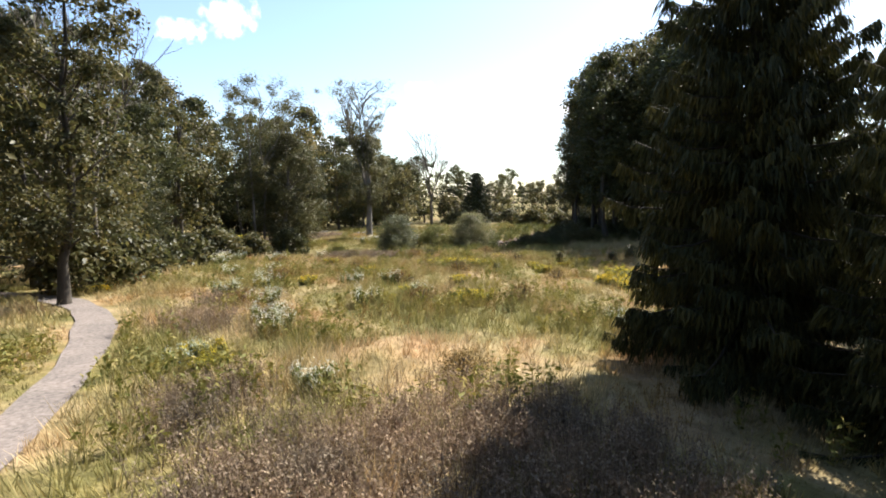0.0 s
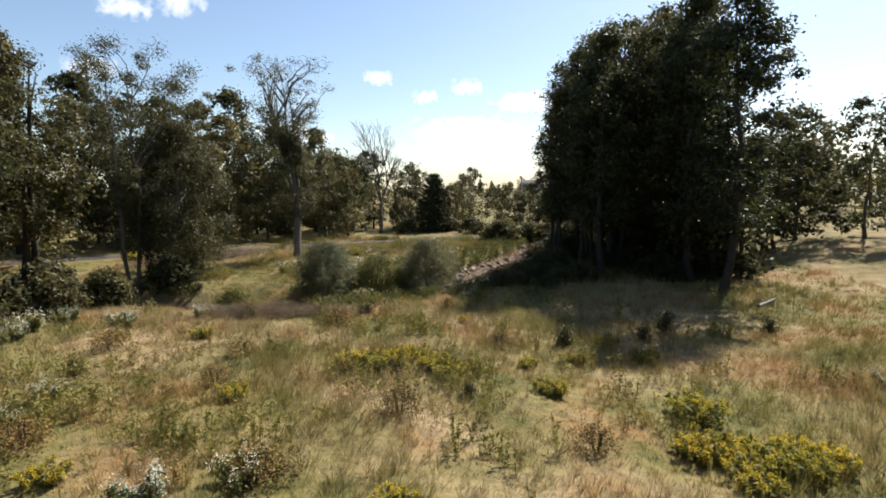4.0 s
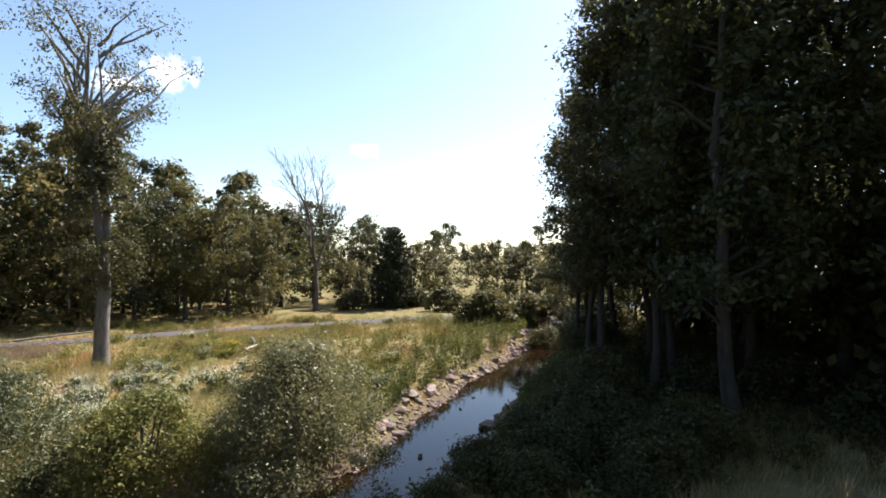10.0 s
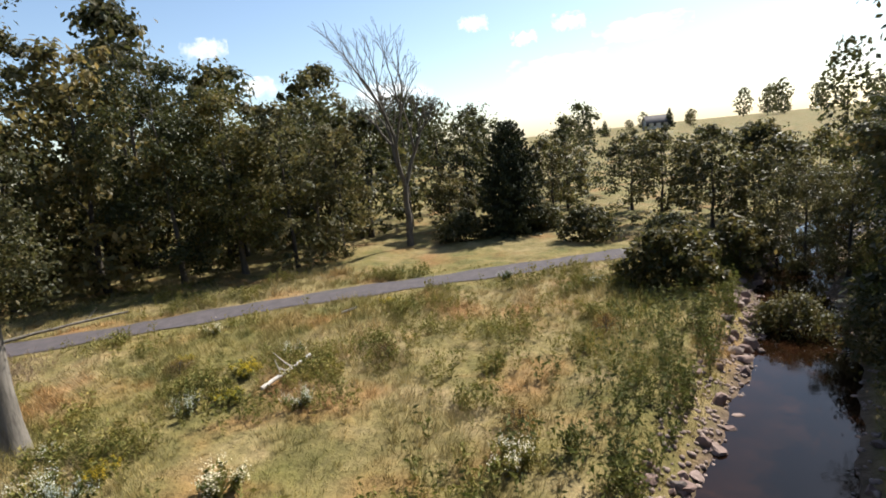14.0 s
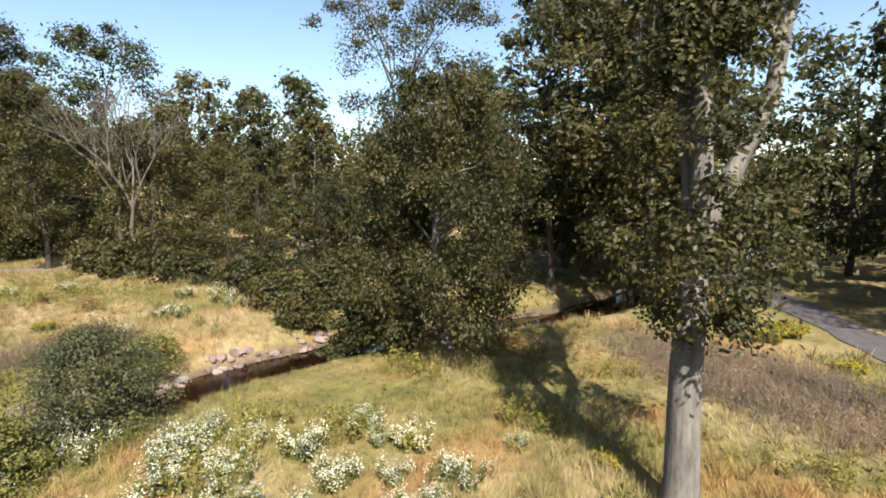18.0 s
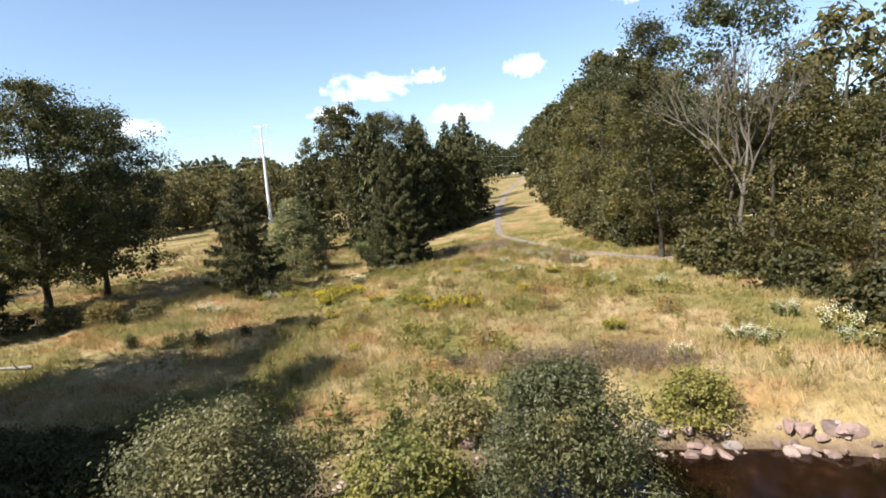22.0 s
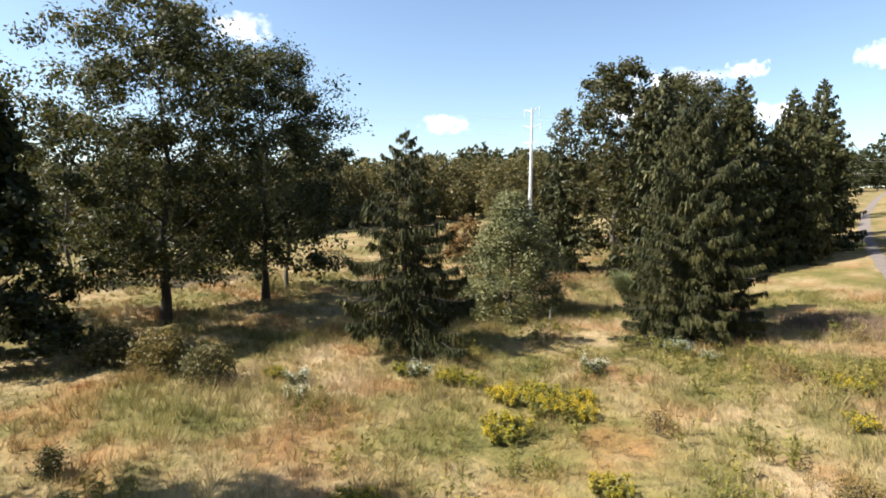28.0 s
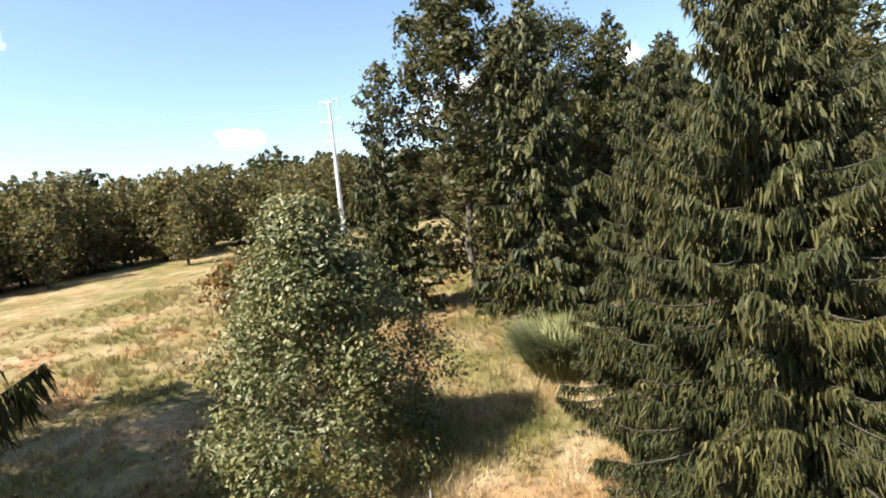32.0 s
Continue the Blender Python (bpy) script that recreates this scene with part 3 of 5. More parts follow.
conif = spruce_meshes("conifer", 9.8, 3.5, 21, 170, 0.4, 0.4, BARK_DARK, NEEDLE_DARK, 0.22, 1.7, 1.3, False, 0.5)
con = stand("conifer_tree", conif, 0.1, 90.0, "dense dark green conifer at the edge of the grass")

# broadleaf woods: five kinds, repeated
KINDS = {}
for k, (h, b, w, nc, nl, lf, prof, st, mat, gap) in enumerate((
        (15.0, 1.2, 4.6, 140, 15000, 0.165, "round", 1, LEAF_WOOD, 0.22),
        (17.5, 2.2, 4.2, 135, 15000, 0.165, "oval", 1, LEAF_OLIVE, 0.26),
        (13.0, 1.0, 4.4, 135, 15000, 0.165, "oval", 2, LEAF_WOOD, 0.18),
        (16.0, 1.5, 5.0, 150, 15500, 0.17, "round", 1, LEAF_DARK, 0.24),
        (11.0, 0.6, 3.8, 120, 13500, 0.155, "round", 1, LEAF_OLIVE, 0.16),
        (12.0, 1.0, 4.0, 125, 13500, 0.155, "oval", 1, LEAF_YELLOW, 0.05),
        # lighter leaf colour stands in for sun on the wood's edge
        (14.5, 1.0, 4.2, 140, 15000, 0.15, "round", 1, LEAF_WILLOW, 0.2))):
    KINDS[k, 0] = tree_meshes("wood_%d" % k, h, b, w, int(nc * 0.62), nl, lf * 0.92, 40 + k, prof, st, 0.2, gap, 1.5, (0, 0), BARK if k % 2 else BARK_DARK, mat, limbs=10)
    KINDS[k, 1] = tree_meshes("deep_wood_%d" % k, h, b, w, int(nc * 0.62), nl // 4, lf * 1.9, 60 + k, prof, st, 0.2, gap, 1.5, (0, 0), BARK if k % 2 else BARK_DARK, mat, limbs=6)
LABELS = ("rounded broadleaf woodland tree with dull green leaves", "tall olive-green broadleaf tree in the wood", "low-branched green tree at the wood's edge",
          "dark green oak with a broad crown", "small olive broadleaf tree at the meadow's edge", "broadleaf tree with yellowing leaves", "broadleaf tree at the wood's edge, its olive leaves lightened as if sunlit")
FIRST = {}


def wood(kind, x, y, scale=1.0, turn=None, group="woodland trees"):
    turn = (x * 37 + y * 53) % 360 if turn is None else turn
    near = (-26 < x < 20 and -30 < y < 80) or (-42 < x <= -26 and 26 < y < 74)
    key = (kind, 0 if near else 1)
    if key not in FIRST:
        FIRST[key] = stand("broadleaf_tree", KINDS[key], x, y, LABELS[kind], "tree", group, turn, scale, 0.1)
        return FIRST[key]
    c = again(FIRST[key], x, y, turn, scale, 0.1)
    return tagged(c, group=group)


rw = np.random.default_rng(77)
# north-west wood behind the asphalt way
# right-hand front trees take lighter leaf kinds, so they look sunlit
for x, y, k, s in ((-13.4, 84, 6, 0.75), (-16.4, 81.0, 6, 0.88), (-20, 79.4, 5, 1.05), (-24, 77.5, 3, 0.95), (-28.4, 75.0, 6, 1.1), (-32.6, 71.4, 0, 1.05),
                   (-37.4, 68.0, 3, 1.0), (-42.5, 65.0, 1, 1.0), (-48, 61.5, 0, 1.05), (-55, 57.5, 3, 1.0), (-17, 87, 3, 0.85), (-24, 86, 0, 1.0), (-31, 83, 1, 1.05),
                   (-39, 78, 3, 1.05), (-48, 74, 0, 1.1), (-57, 70, 1, 1.1), (-14.5, 93, 2, 1.0), (-20, 96, 0, 1.0), (-29, 94, 3, 1.05), (-40, 92, 1, 1.05), (-5, 101, 0, 0.8),
                   (-13, 104, 3, 0.9), (-4.6, 95.5, 0, 0.72), (-2.2, 98, 3, 0.66), (-5.6, 90.4, 4, 0.55), (3.6, 97, 4, 0.75), (5.2, 103, 0, 0.66), (7, 110, 3, 0.7), (-24, 107, 1, 1.0)):
    wood(k, x, y, s * (1.2 if x < -30 else 1.08 if x < -18 else 0.98), group="trees beyond the footway")
# west wood across the lower creek
for x, y, k, s in ((-36.5, 47.5, 2, 1.1), (-41.5, 48.6, 0, 1.05), (-44, 42, 3, 1.1), (-51, 42.6, 1, 1.1), (-37, 40, 0, 1.0), (-46, 37, 3, 1.1), (-56, 38, 0, 1.15)):
    wood(k, x, y, s * 1.42, group="trees west of the creek")
# south-west wood along the meadow
for x, y, k, s in ((-27.5, 32.5, 2, 0.85), (-28, 29, 0, 0.95), (-23.5, 26.5, 4, 1.0), (-30, 36, 3, 1.0), (-27, 22, 1, 1.0), (-22, 20.5, 2, 0.85), (-24, 15, 0, 0.95), (-29, 17, 3, 1.05),
                   (-20.5, 11, 4, 0.95), (-27, 8.5, 6, 0.9), (-24.5, 0.5, 3, 1.05), (-19, -4, 5, 1.05), (-23.5, -8, 5, 1.1), (-18.5, -12, 6, 0.85), (-23, -16, 1, 1.05),
                   (-18, -20, 6, 0.9), (-22.5, -25, 3, 1.1), (-17.5, -29, 5, 1.15), (-22, -34, 0, 1.1), (-17, -39, 2, 1.1), (-21.5, -45, 1, 1.15), (-15.5, -50, 4, 1.2), (-20, -57, 3, 1.15),
                   (-14.5, -64, 0, 1.1), (-19, -73, 1, 1.15), (-12.5, -83, 2, 1.15), (-17, -95, 3, 1.15), (-11, -108, 0, 1.15), (-14, -125, 1, 1.2), (-9, -145, 3, 1.2), (-10, -170, 0, 1.3),
                   (-33, 8, 1, 1.2), (-33, -6, 3, 1.2), (-32, -20, 0, 1.25), (-31, -36, 1, 1.25), (-30, -54, 3, 1.3), (-29, -75, 0, 1.3), (-26, -100, 1, 1.3)):
    wood(k, x + float(np.interp(y, [-100, -40, -10, 2, 10, 20, 34], [6.5, 6.0, 4.0, 1.6, -0.8, -3.0, -3.4])), y, s * (0.98 if x < -28 and y > 13 else 0.78 if x < -28 else 0.75 if y > 13 else 1.28 if y > -62 else 1.2), group="trees along the west edge of the meadow")
# the dark grove east of the creek
GROVE = tree_meshes("grove", 19.0, 4.2, 3.7, 160, 16000, 0.165, 91, "oval", 1, 0.24, 0.2, 1.3, (0, 0), BARK_DARK, LEAF_DARK, limbs=18)
GROVE2 = tree_meshes("grove_b", 17.5, 3.4, 4.0, 160, 16000, 0.165, 92, "round", 2, 0.22, 0.22, 1.3, (0.6, -0.4), BARK_DARK, LEAF_WOOD, limbs=18)
SLIM = tree_meshes("grove_slim", 18.5, 5.0, 2.5, 120, 11000, 0.15, 93, "oval", 1, 0.17, 0.3, 1.3, (0.5, 0.3), BARK_DARK, LEAF_OLIVE, limbs=20)
g1 = stand("broadleaf_tree", GROVE, 14.6, 42.6, "tall dark green tree in the shady creekside grove", "tree", "creekside grove")
g2 = stand("broadleaf_tree", GROVE2, 16.8, 46.6, "forked broadleaf tree of the creekside grove", "tree", "creekside grove")
g3 = stand("broadleaf_tree", SLIM, 12.6, 50.6, "slender tree with an airy crown at the creek", "tree", "creekside grove")
for q, (x, y, s) in enumerate(((20.5, 40.0, 1.12), (20.3, 46.0, 1.25), (20.4, 35.0, 1.08), (13.4, 57.0, 0.85), (13.0, 53.6, 0.9), (14.0, 47.6, 1.05), (15.8, 52.4, 1.05), (19.5, 51.5, 1.28), (18.7, 57.4, 1.15), (23.2, 49.0, 1.2), (22.6, 56.0, 1.15), (21.6, 62.0, 1.05), (22.4, 43.4, 1.15), (26.0, 60.0, 1.05), (17.4, 61.8, 0.85), (25.0, 67.0, 0.85), (14.4, 58.6, 0.8), (15.4, 48.8, 1.1), (18.4, 67.0, 0.75))):
    again(g3 if x < 17 and y > 47 else (g1, g2)[q % 2], x, y, q * 71, s, 0.1)
for x, y, k, s in ((21, 92, 4, 0.7), (22.5, 79, 2, 0.6), (12.5, 90, 4, 0.72), (15.5, 86.6, 4, 0.7), (11.2, 98, 4, 0.7), (18.8, 83.4, 4, 0.7), (18.6, 78.4, 4, 0.64), (20, 91, 2, 0.6), (16.2, 94, 0, 0.5), (26, 94, 5, 0.65), (31, 98, 0, 0.6), (18.8, 74, 4, 0.6), (22.5, 72, 2, 0.7), (36, 55, 1, 0.78), (34.4, 53.6, 0, 0.72), (46, 31, 3, 0.95), (43, 35, 0, 0.9), (52, 48, 1, 0.95), (46, 56, 3, 0.9), (40, 58, 0, 0.95), (33, 66, 1, 0.9), (38, 78, 3, 0.9), (52, 90, 0, 0.9), (66, 104, 3, 0.9), (62, 60, 0, 1.0), (70, 44, 1, 1.0)):
    wood(k, x, y, s, group="trees east of the creek")

# willow at the lower bend
WILLOW = tree_meshes("willow", 12.5, 1.3, 4.1, 200, 60000, 0.105, 61, "round", 1, 0.26, -0.15, 1.3, (0.5, 0), BARK_ASH, LEAF_OLIVE, skirt=0.5, limbs=24)
WILLOW_TOP = tree_meshes("willow_top", 18.2, 5.0, 4.6, 130, 24000, 0.095, 62, "vase", 2, 0.16, 0.2, 1.2, (0.4, 0.6), BARK, LEAF_OLIVE, limbs=22)
stand("willow_tree", WILLOW, -20.3, 43.1, "broad creekside willow with drooping grey-green branches", "tree")
stand("broadleaf_tree", WILLOW_TOP, -21.6, 40.0, "tall thin-topped tree standing behind the willow", "tree")
GREY, _ = bare_meshes("bare_grey_tree", 3, 17, 5, BARK, r0=0.2, first=3, spread=0.5, shrink=0.74, h=5.4)
stand("dead_tree", GREY, -19.6, 9.6, "bare grey twiggy tree inside the wood's edge")
stand("dead_tree", GREY, -19.4, 12.6, "bare twiggy tree beside the gravel trail")
EDGE = tree_meshes("edge_tree", 15.5, 2.6, 3.0, 170, 22000, 0.12, 63, "oval", 1, 0.2, 0.15, 1.0, (1.0, 0.5), BARK_DARK, LEAF_OLIVE, limbs=22)
stand("broadleaf_tree", EDGE, -15.4, 5.4, "slender olive-green tree where the trail enters the wood", "tree")

# spruces and oaks at the south of the meadow
BIG = spruce_meshes("big_spruce", 13.2, 4.1, 31, 300, 0.5, 0.35, BARK_DARK, NEEDLE, 0.45, 0.5, 3.8, True, 0.66)
FIR = spruce_meshes("open_spruce", 11.2, 4.4, 32, 84, 0.62, 1.5, BARK_DARK, NEEDLE, 0.45, 0.66, 2.9, True, 0.78)
TALLS = spruce_meshes("tall_spruce", 19.0, 5.0, 33, 190, 0.8, 0.8, BARK_DARK, NEEDLE_DARK, 0.3, 2.4, 0.6)
big = stand("norway_spruce", BIG, 8.7, -1.4, "large dense Norway spruce with hanging branchlets", "spruce")
again(big, 10.6, -6.2, 130, 0.88, 0.1)
stand("norway_spruce", FIR, 19.4, 9.4, "open Norway spruce with bare lower trunk and drooping boughs", "spruce")
ts = stand("norway_spruce", TALLS, 17.2, -21.0, "tall dark spruce behind the clearing", "spruce", "tall spruces")
again(ts, 13.0, -29.5, 80, 1.0, 0.1)
again(ts, 9.6, -36, 200, 0.95, 0.1)
again(ts, 8.4, -47, 10, 1.05, 0.1)
again(ts, 11.5, -56, 120, 1.0, 0.1)
again(ts, 27.0, -20.0, 300, 0.72, 0.1)
PALE = tree_meshes("pale_oak", 8.0, 0.4, 4.3, 300, 52000, 0.1, 71, "cone", 1, 0.14, -0.5, 1.1, (0, 0), BARK, LEAF_PALE, limbs=26)
stand("oak_tree", PALE, 20.6, -2.0, "young cone-shaped oak with pale grey-green leaves", "tree")
OAK = tree_meshes("oak_a", 19.0, 3.0, 6.6, 300, 48000, 0.155, 72, "round", 1, 0.30, -0.15, 1.6, (0, 0), BARK_DARK, LEAF_DARK, limbs=24)
OAK2 = tree_meshes("oak_b", 18.0, 2.9, 6.0, 280, 46000, 0.155, 73, "round", 1, 0.26, -0.15, 1.55, (0.3, 0), BARK_DARK, LEAF_DARK, limbs=22)
oak = stand("oak_tree", OAK, 34.2, 15.3, "broad dark green oak with a clear trunk", "tree")
stand("oak_tree", OAK2, 36.0, 7.4, "dark green oak standing in straw grass", "tree")
CONL = tree_meshes("layered_tree", 12.4, 0.5, 3.7, 240, 12000, 0.27, 74, "cone", 1, 0.16, 0.0, 1.0, (0, 0), BARK_DARK, LEAF_DARK, limbs=18)
stand("oak_tree", CONL, 31.8, 23.8, "low-branched dark pin oak in front of the oaks", "tree")
TALLB = tree_meshes("tall_broadleaf", 20.0, 2.5, 5.4, 260, 20000, 0.25, 75, "round", 1, 0.30, -0.1, 1.35, (0, 0), BARK, LEAF_WOOD, limbs=24)
stand("broadleaf_tree", TALLB, 22.2, -23.0, "tall dark green broadleaf tree rising behind the spruces", "tree")
again(oak, 17.6, -30.0, 140, 1.0, 0.1)
RED = tree_meshes("red_shrub", 5.0, 0.4, 2.8, 90, 3600, 0.26, 76, "round", 1, 0.08, -0.1, 0.9, (0, 0), BARK, leaf_material("reddish_leaves", (0.10, 0.06, 0.025), (0.17, 0.10, 0.045), (0.2, 0.15, 0.06)), limbs=8)
stand("shrub", RED, 38.8, -20.0, "rounded red-brown shrub in dry grass", "shrub")
for x, y, k, s in ((58, 14, 3, 0.95), (62, 26, 0, 1.0), (48, 30, 3, 0.9), (70, 4, 0, 1.0), (22, -36, 0, 1.05), (27, -45, 3, 1.1), (20, -58, 1, 1.1), (38, 30, 0, 0.85), (43, 24, 3, 0.9), (16, -75, 0, 1.1), (14, -95, 3, 1.15), (13.5, -33, 3, 0.9), (10.2, -42, 3, 0.95), (9.8, -50, 0, 1.0), (40, 3, 3, 0.85)):
    wood(k, x, y, s, group="trees south-east of the meadow")


# distant woods, one mass of crowns on real trunks
def far_wood(name, line, n, h, seed, label, mat, deep=25.0, m=400, leaf=0.07):
    rng = np.random.default_rng(seed)
    line = np.array(line, float)
    t = rng.uniform(0, len(line) - 1.001, n)
    i = t.astype(int)
    P = line[i] * (1 - (t - i))[:, None] + line[i + 1] * (t - i)[:, None] + rng.normal(size=(n, 2)) * deep
    L, size, tr = [], [], []
    for x, y in P:
        hh = h * rng.uniform(0.65, 1.2)
        u = rng.uniform(0, 1, m)
        r = hh * 0.27 * np.sqrt(np.clip(1 - (2 * u - 0.9) ** 2 / 1.3, 0, 1)) * np.sqrt(rng.uniform(0.3, 1, m))
        a = rng.uniform(0, 6.28, m)
        p = rng.uniform(0, 6.28, 3)
        r = r * (1 + 0.3 * np.sin(2 * a + 6 * u + p[0]) + 0.25 * np.sin(5 * a - 11 * u + p[1]) + rng.normal(size=m) * 0.12)
        u = u + 0.09 * np.sin(3 * a + p[2]) * u
        z = gz(x, y)
        L.append(np.stack([x + np.cos(a) * r, y + np.sin(a) * r, z + hh * (0.08 + 0.9 * u)], 1))
        size.append(rng.uniform(0.7, 1.3, m) * hh * leaf)
        tr.append((np.array([[x, y, z - 0.5], [x, y, z + hh * 0.6]]), np.array([0.25, 0.1])))
    v, f = leaves(np.concatenate(L), np.concatenate(size), rng, long=1.3)
    ob = tagged(new(name), label, "woodland", kind="stuff")
    part("crown", mesh_from(name + "_crown", v, f, mat), ob, kind="stuff")
    tv, tf = tubes(tr, 5)
    part("trunk", mesh_from(name + "_trunk", tv, tf, BARK_DARK), ob, kind="stuff")


# distance haze is put into this wood's leaf colour, hence the paler material
far_wood("far_woodland", ((114, 70), (112, 25), (106, -15), (97, -48), (86, -82), (60, -114)), 190, 13.0, 7, "woodland closing the fields behind the oaks, leaves lightened for haze", LEAF_WILLOW, 7, 1000, 0.042)
far_wood("far_woodland", ((60, -170), (110, -130), (150, -90), (190, -40), (210, 30)), 120, 17, 1, "distant mixed woodland beyond the fields", LEAF_WOOD)
far_wood("far_woodland", ((-20, -330), (40, -300), (120, -250), (260, -180), (330, 0)), 150, 20, 2, "distant woodland on the skyline", LEAF_DARK)
far_wood("far_woodland", ((-45, 100), (-60, 130), (-40, 160), (-30, 190)), 60, 14, 3, "woodland climbing the far hillside", LEAF_WOOD, 12, 1000, 0.036)
far_wood("far_woodland", ((-70, 70), (-85, 30), (-80, -20), (-70, -70), (-60, -130)), 110, 15, 4, "deep woodland west of the meadow", LEAF_WOOD, 14, 1000, 0.036)
far_wood("far_woodland", ((120, 330), (190, 300), (260, 260), (300, 180)), 70, 13, 5, "distant trees on the far hilltop", LEAF_WOOD)
far_wood("far_woodland", ((75, 150), (100, 110), (120, 70), (110, 20)), 60, 14, 6, "woodland east of the fields", LEAF_WOOD, 14, 800, 0.042)
far_wood("woodland_undergrowth", ((-64, 66), (-44, 80), (-28, 90), (-14, 99)), 60, 7.0, 8, "low undergrowth closing the wood behind the footway", LEAF_WOOD, 3, 420, 0.05)
far_wood("grove_undergrowth", ((22, 41), (24, 48), (25.5, 57), (25.5, 68)), 50, 7.5, 9, "undergrowth along the far side of the grove", LEAF_DARK, 1.6, 420, 0.05)
TWIN = spruce_meshes("hill_conifer", 8.0, 2.6, 41, 70, 0.5, 0.4, BARK_DARK, NEEDLE_DARK, 0.2, 2.6)
tw = stand("conifer_tree", TWIN, 20.5, 288, "small dark conifer on the far hilltop", "conifer", "hilltop conifers")
again(tw, 26.5, 288, 90, 0.9, 0.1)
again(tw, 52.0, 285, 40, 1.0, 0.1)
for x, y, k, q in ((8, 262, 4, 0.6), (14, 280, 0, 0.5), (36, 284, 4, 0.5), (42, 288, 0, 0.5), (60, 284, 4, 0.6), (56, 268, 4, 0.45), (30, 176, 4, 0.3)):
    wood(k, x, y, q, group="trees on the far hillside")



# ---------------------------------------------------------------- shrubs by the water
def shrub(key, x, y, h, r, mat, label, n=8000, leaf=0.12, seed=1, stems=5, group="", clumps=150, clump_r=0.62):
    me = tree_meshes(key, h, 0.15, r, clumps, n, leaf, seed, "dome", stems, 0.05, -0.2, clump_r, (0, 0), BARK, mat, limbs=12)
    return stand("shrub", me, x, y, label, "shrub", group)


shrub("bush_a", -7.0, 38.7, 3.8, 2.15, LEAF_BUSH, "rounded grey-green willow bush on the creek bank", 42000, 0.056, 301, clumps=300, clump_r=0.85)
shrub("bush_b", 0.3, 41.7, 4.1, 2.4, LEAF_BUSH, "large grey-green willow bush beside the stony creek", 44000, 0.058, 302, clumps=300, clump_r=0.9)
shrub("bush_c", -3.4, 40.4, 2.5, 1.7, WEED_GREEN, "small yellow-green bush between two willow bushes", 16000, 0.065, 303, clumps=200, clump_r=0.7)
shrub("bush_d", -19.6, 33.0, 2.3, 1.4, LEAF_WOOD, "dark green bush at the creek's lower bend", 7000, 0.13, 304)
shrub("bush_e", -18.6, 39.6, 2.6, 2.0, LEAF_DARK, "dark leafy bush under the willow", 7000, 0.14, 305)
shrub("bush_f", 9.4, 71.8, 2.7, 2.4, LEAF_WOOD, "round dense green bush at the creek", 6000, 0.18, 306)
shrub("bush_g", -11.4, 32.8, 1.5, 1.2, WEED_GREEN, "low leafy bush over the creek stones", 6000, 0.075, 307)
shrub("bush_h", -3.6, 34.2, 1.0, 0.9, LEAF_BUSH, "low brownish bush on the grassy bank", 3500, 0.10, 308)
low = shrub("understory", 9.6, 42.0, 1.7, 1.5, LEAF_OLIVE, "leafy shrub in the grove's shade", 5500, 0.085, 309, group="grove shrubs")
for k, (x, y, s) in enumerate(((10.0, 44.6, 1.1), (11.6, 48.8, 1.0), (12.6, 53.0, 1.1), (11.0, 39.0, 0.9), (13.4, 57.5, 1.2), (9.6, 47.6, 0.7), (14.0, 62.0, 1.2), (12.4, 66.0, 1.1),
                               (14.4, 45.0, 1.0), (16.0, 50.0, 1.1), (17.5, 39.5, 1.2), (20.0, 41.0, 1.3), (16.5, 43.5, 1.2), (21.5, 45.0, 1.3), (19.0, 48.0, 1.2), (23.0, 39.5, 1.2), (7.6, 38.9, 0.75), (9.0, 37.2, 0.85), (8.9, 40.2, 0.9), (8.0, 36.0, 0.6), (8.6, 43.4, 0.7), (9.4, 45.6, 0.7), (4.7, 37.6, 0.7), (6.3, 39.8, 0.7), (6.7, 38.0, 0.8), (5.6, 36.4, 0.65), (3.5, 36.2, 0.45), (7.8, 41.6, 0.7))):
    again(low, x + 1.3, y + 1.6, k * 77, s, 0.05)
edge = shrub("edge_shrub", -20.6, 29.4, 2.2, 1.8, LEAF_OLIVE, "olive shrub at the foot of the wood", 2800, 0.17, 310, group="wood-edge shrubs")
for k, (x, y, s) in enumerate(((-22.6, 31.6, 1.2), (-21.6, 24.0, 1.2), (-20.4, 18.6, 1.1), (-17.6, 9.2, 1.2), (-18.6, 13.4, 1.2), (-14.8, -3.5, 1.4), (-13.6, -8.5, 1.4), (-12.6, -14.0, 1.5), (-11.8, -20.0, 1.5), (-10.6, -27.0, 1.5), (-9.4, -35.0, 1.6), (-8.4, -45.0, 1.6), (-7.4, -57.0, 1.6), (6.2, 85.0, 1.2), (11.0, 79.0, 1.1), (2.8, 91.0, 1.0), (-4.4, 87.5, 1.1), (14.2, 76.5, 1.2),
                               (17.0, 64.5, 1.2))):
    again(edge, x, y, k * 61, s, 0.05)
RUSTY = leaf_material("rusty_weed_leaves", (0.12, 0.075, 0.03), (0.21, 0.135, 0.05), (0.30, 0.20, 0.08), 0.8, 0.2)
dark = shrub("dark_weed", 12.7, 25.4, 0.95, 0.36, LEAF_OLIVE, "dark leafy weed bush standing in grass", 1000, 0.07, 311, group="dark weed bushes")
for k, (x, y, s) in enumerate(((7.2, 22.8, 0.85), (11.0, 23.6, 0.7), (17.6, 25.0, 0.8), (-2.6, 29.6, 0.5), (-11.4, 18.0, 0.6), (2.6, 15.6, 0.45))):
    again(dark, x, y, k * 47, s)
rust = shrub("rusty_weed", -3.6, 26.8, 0.95, 0.9, RUSTY, "rust-brown seeding weed clump in the meadow", 1300, 0.06, 312, group="rusty weed clumps")
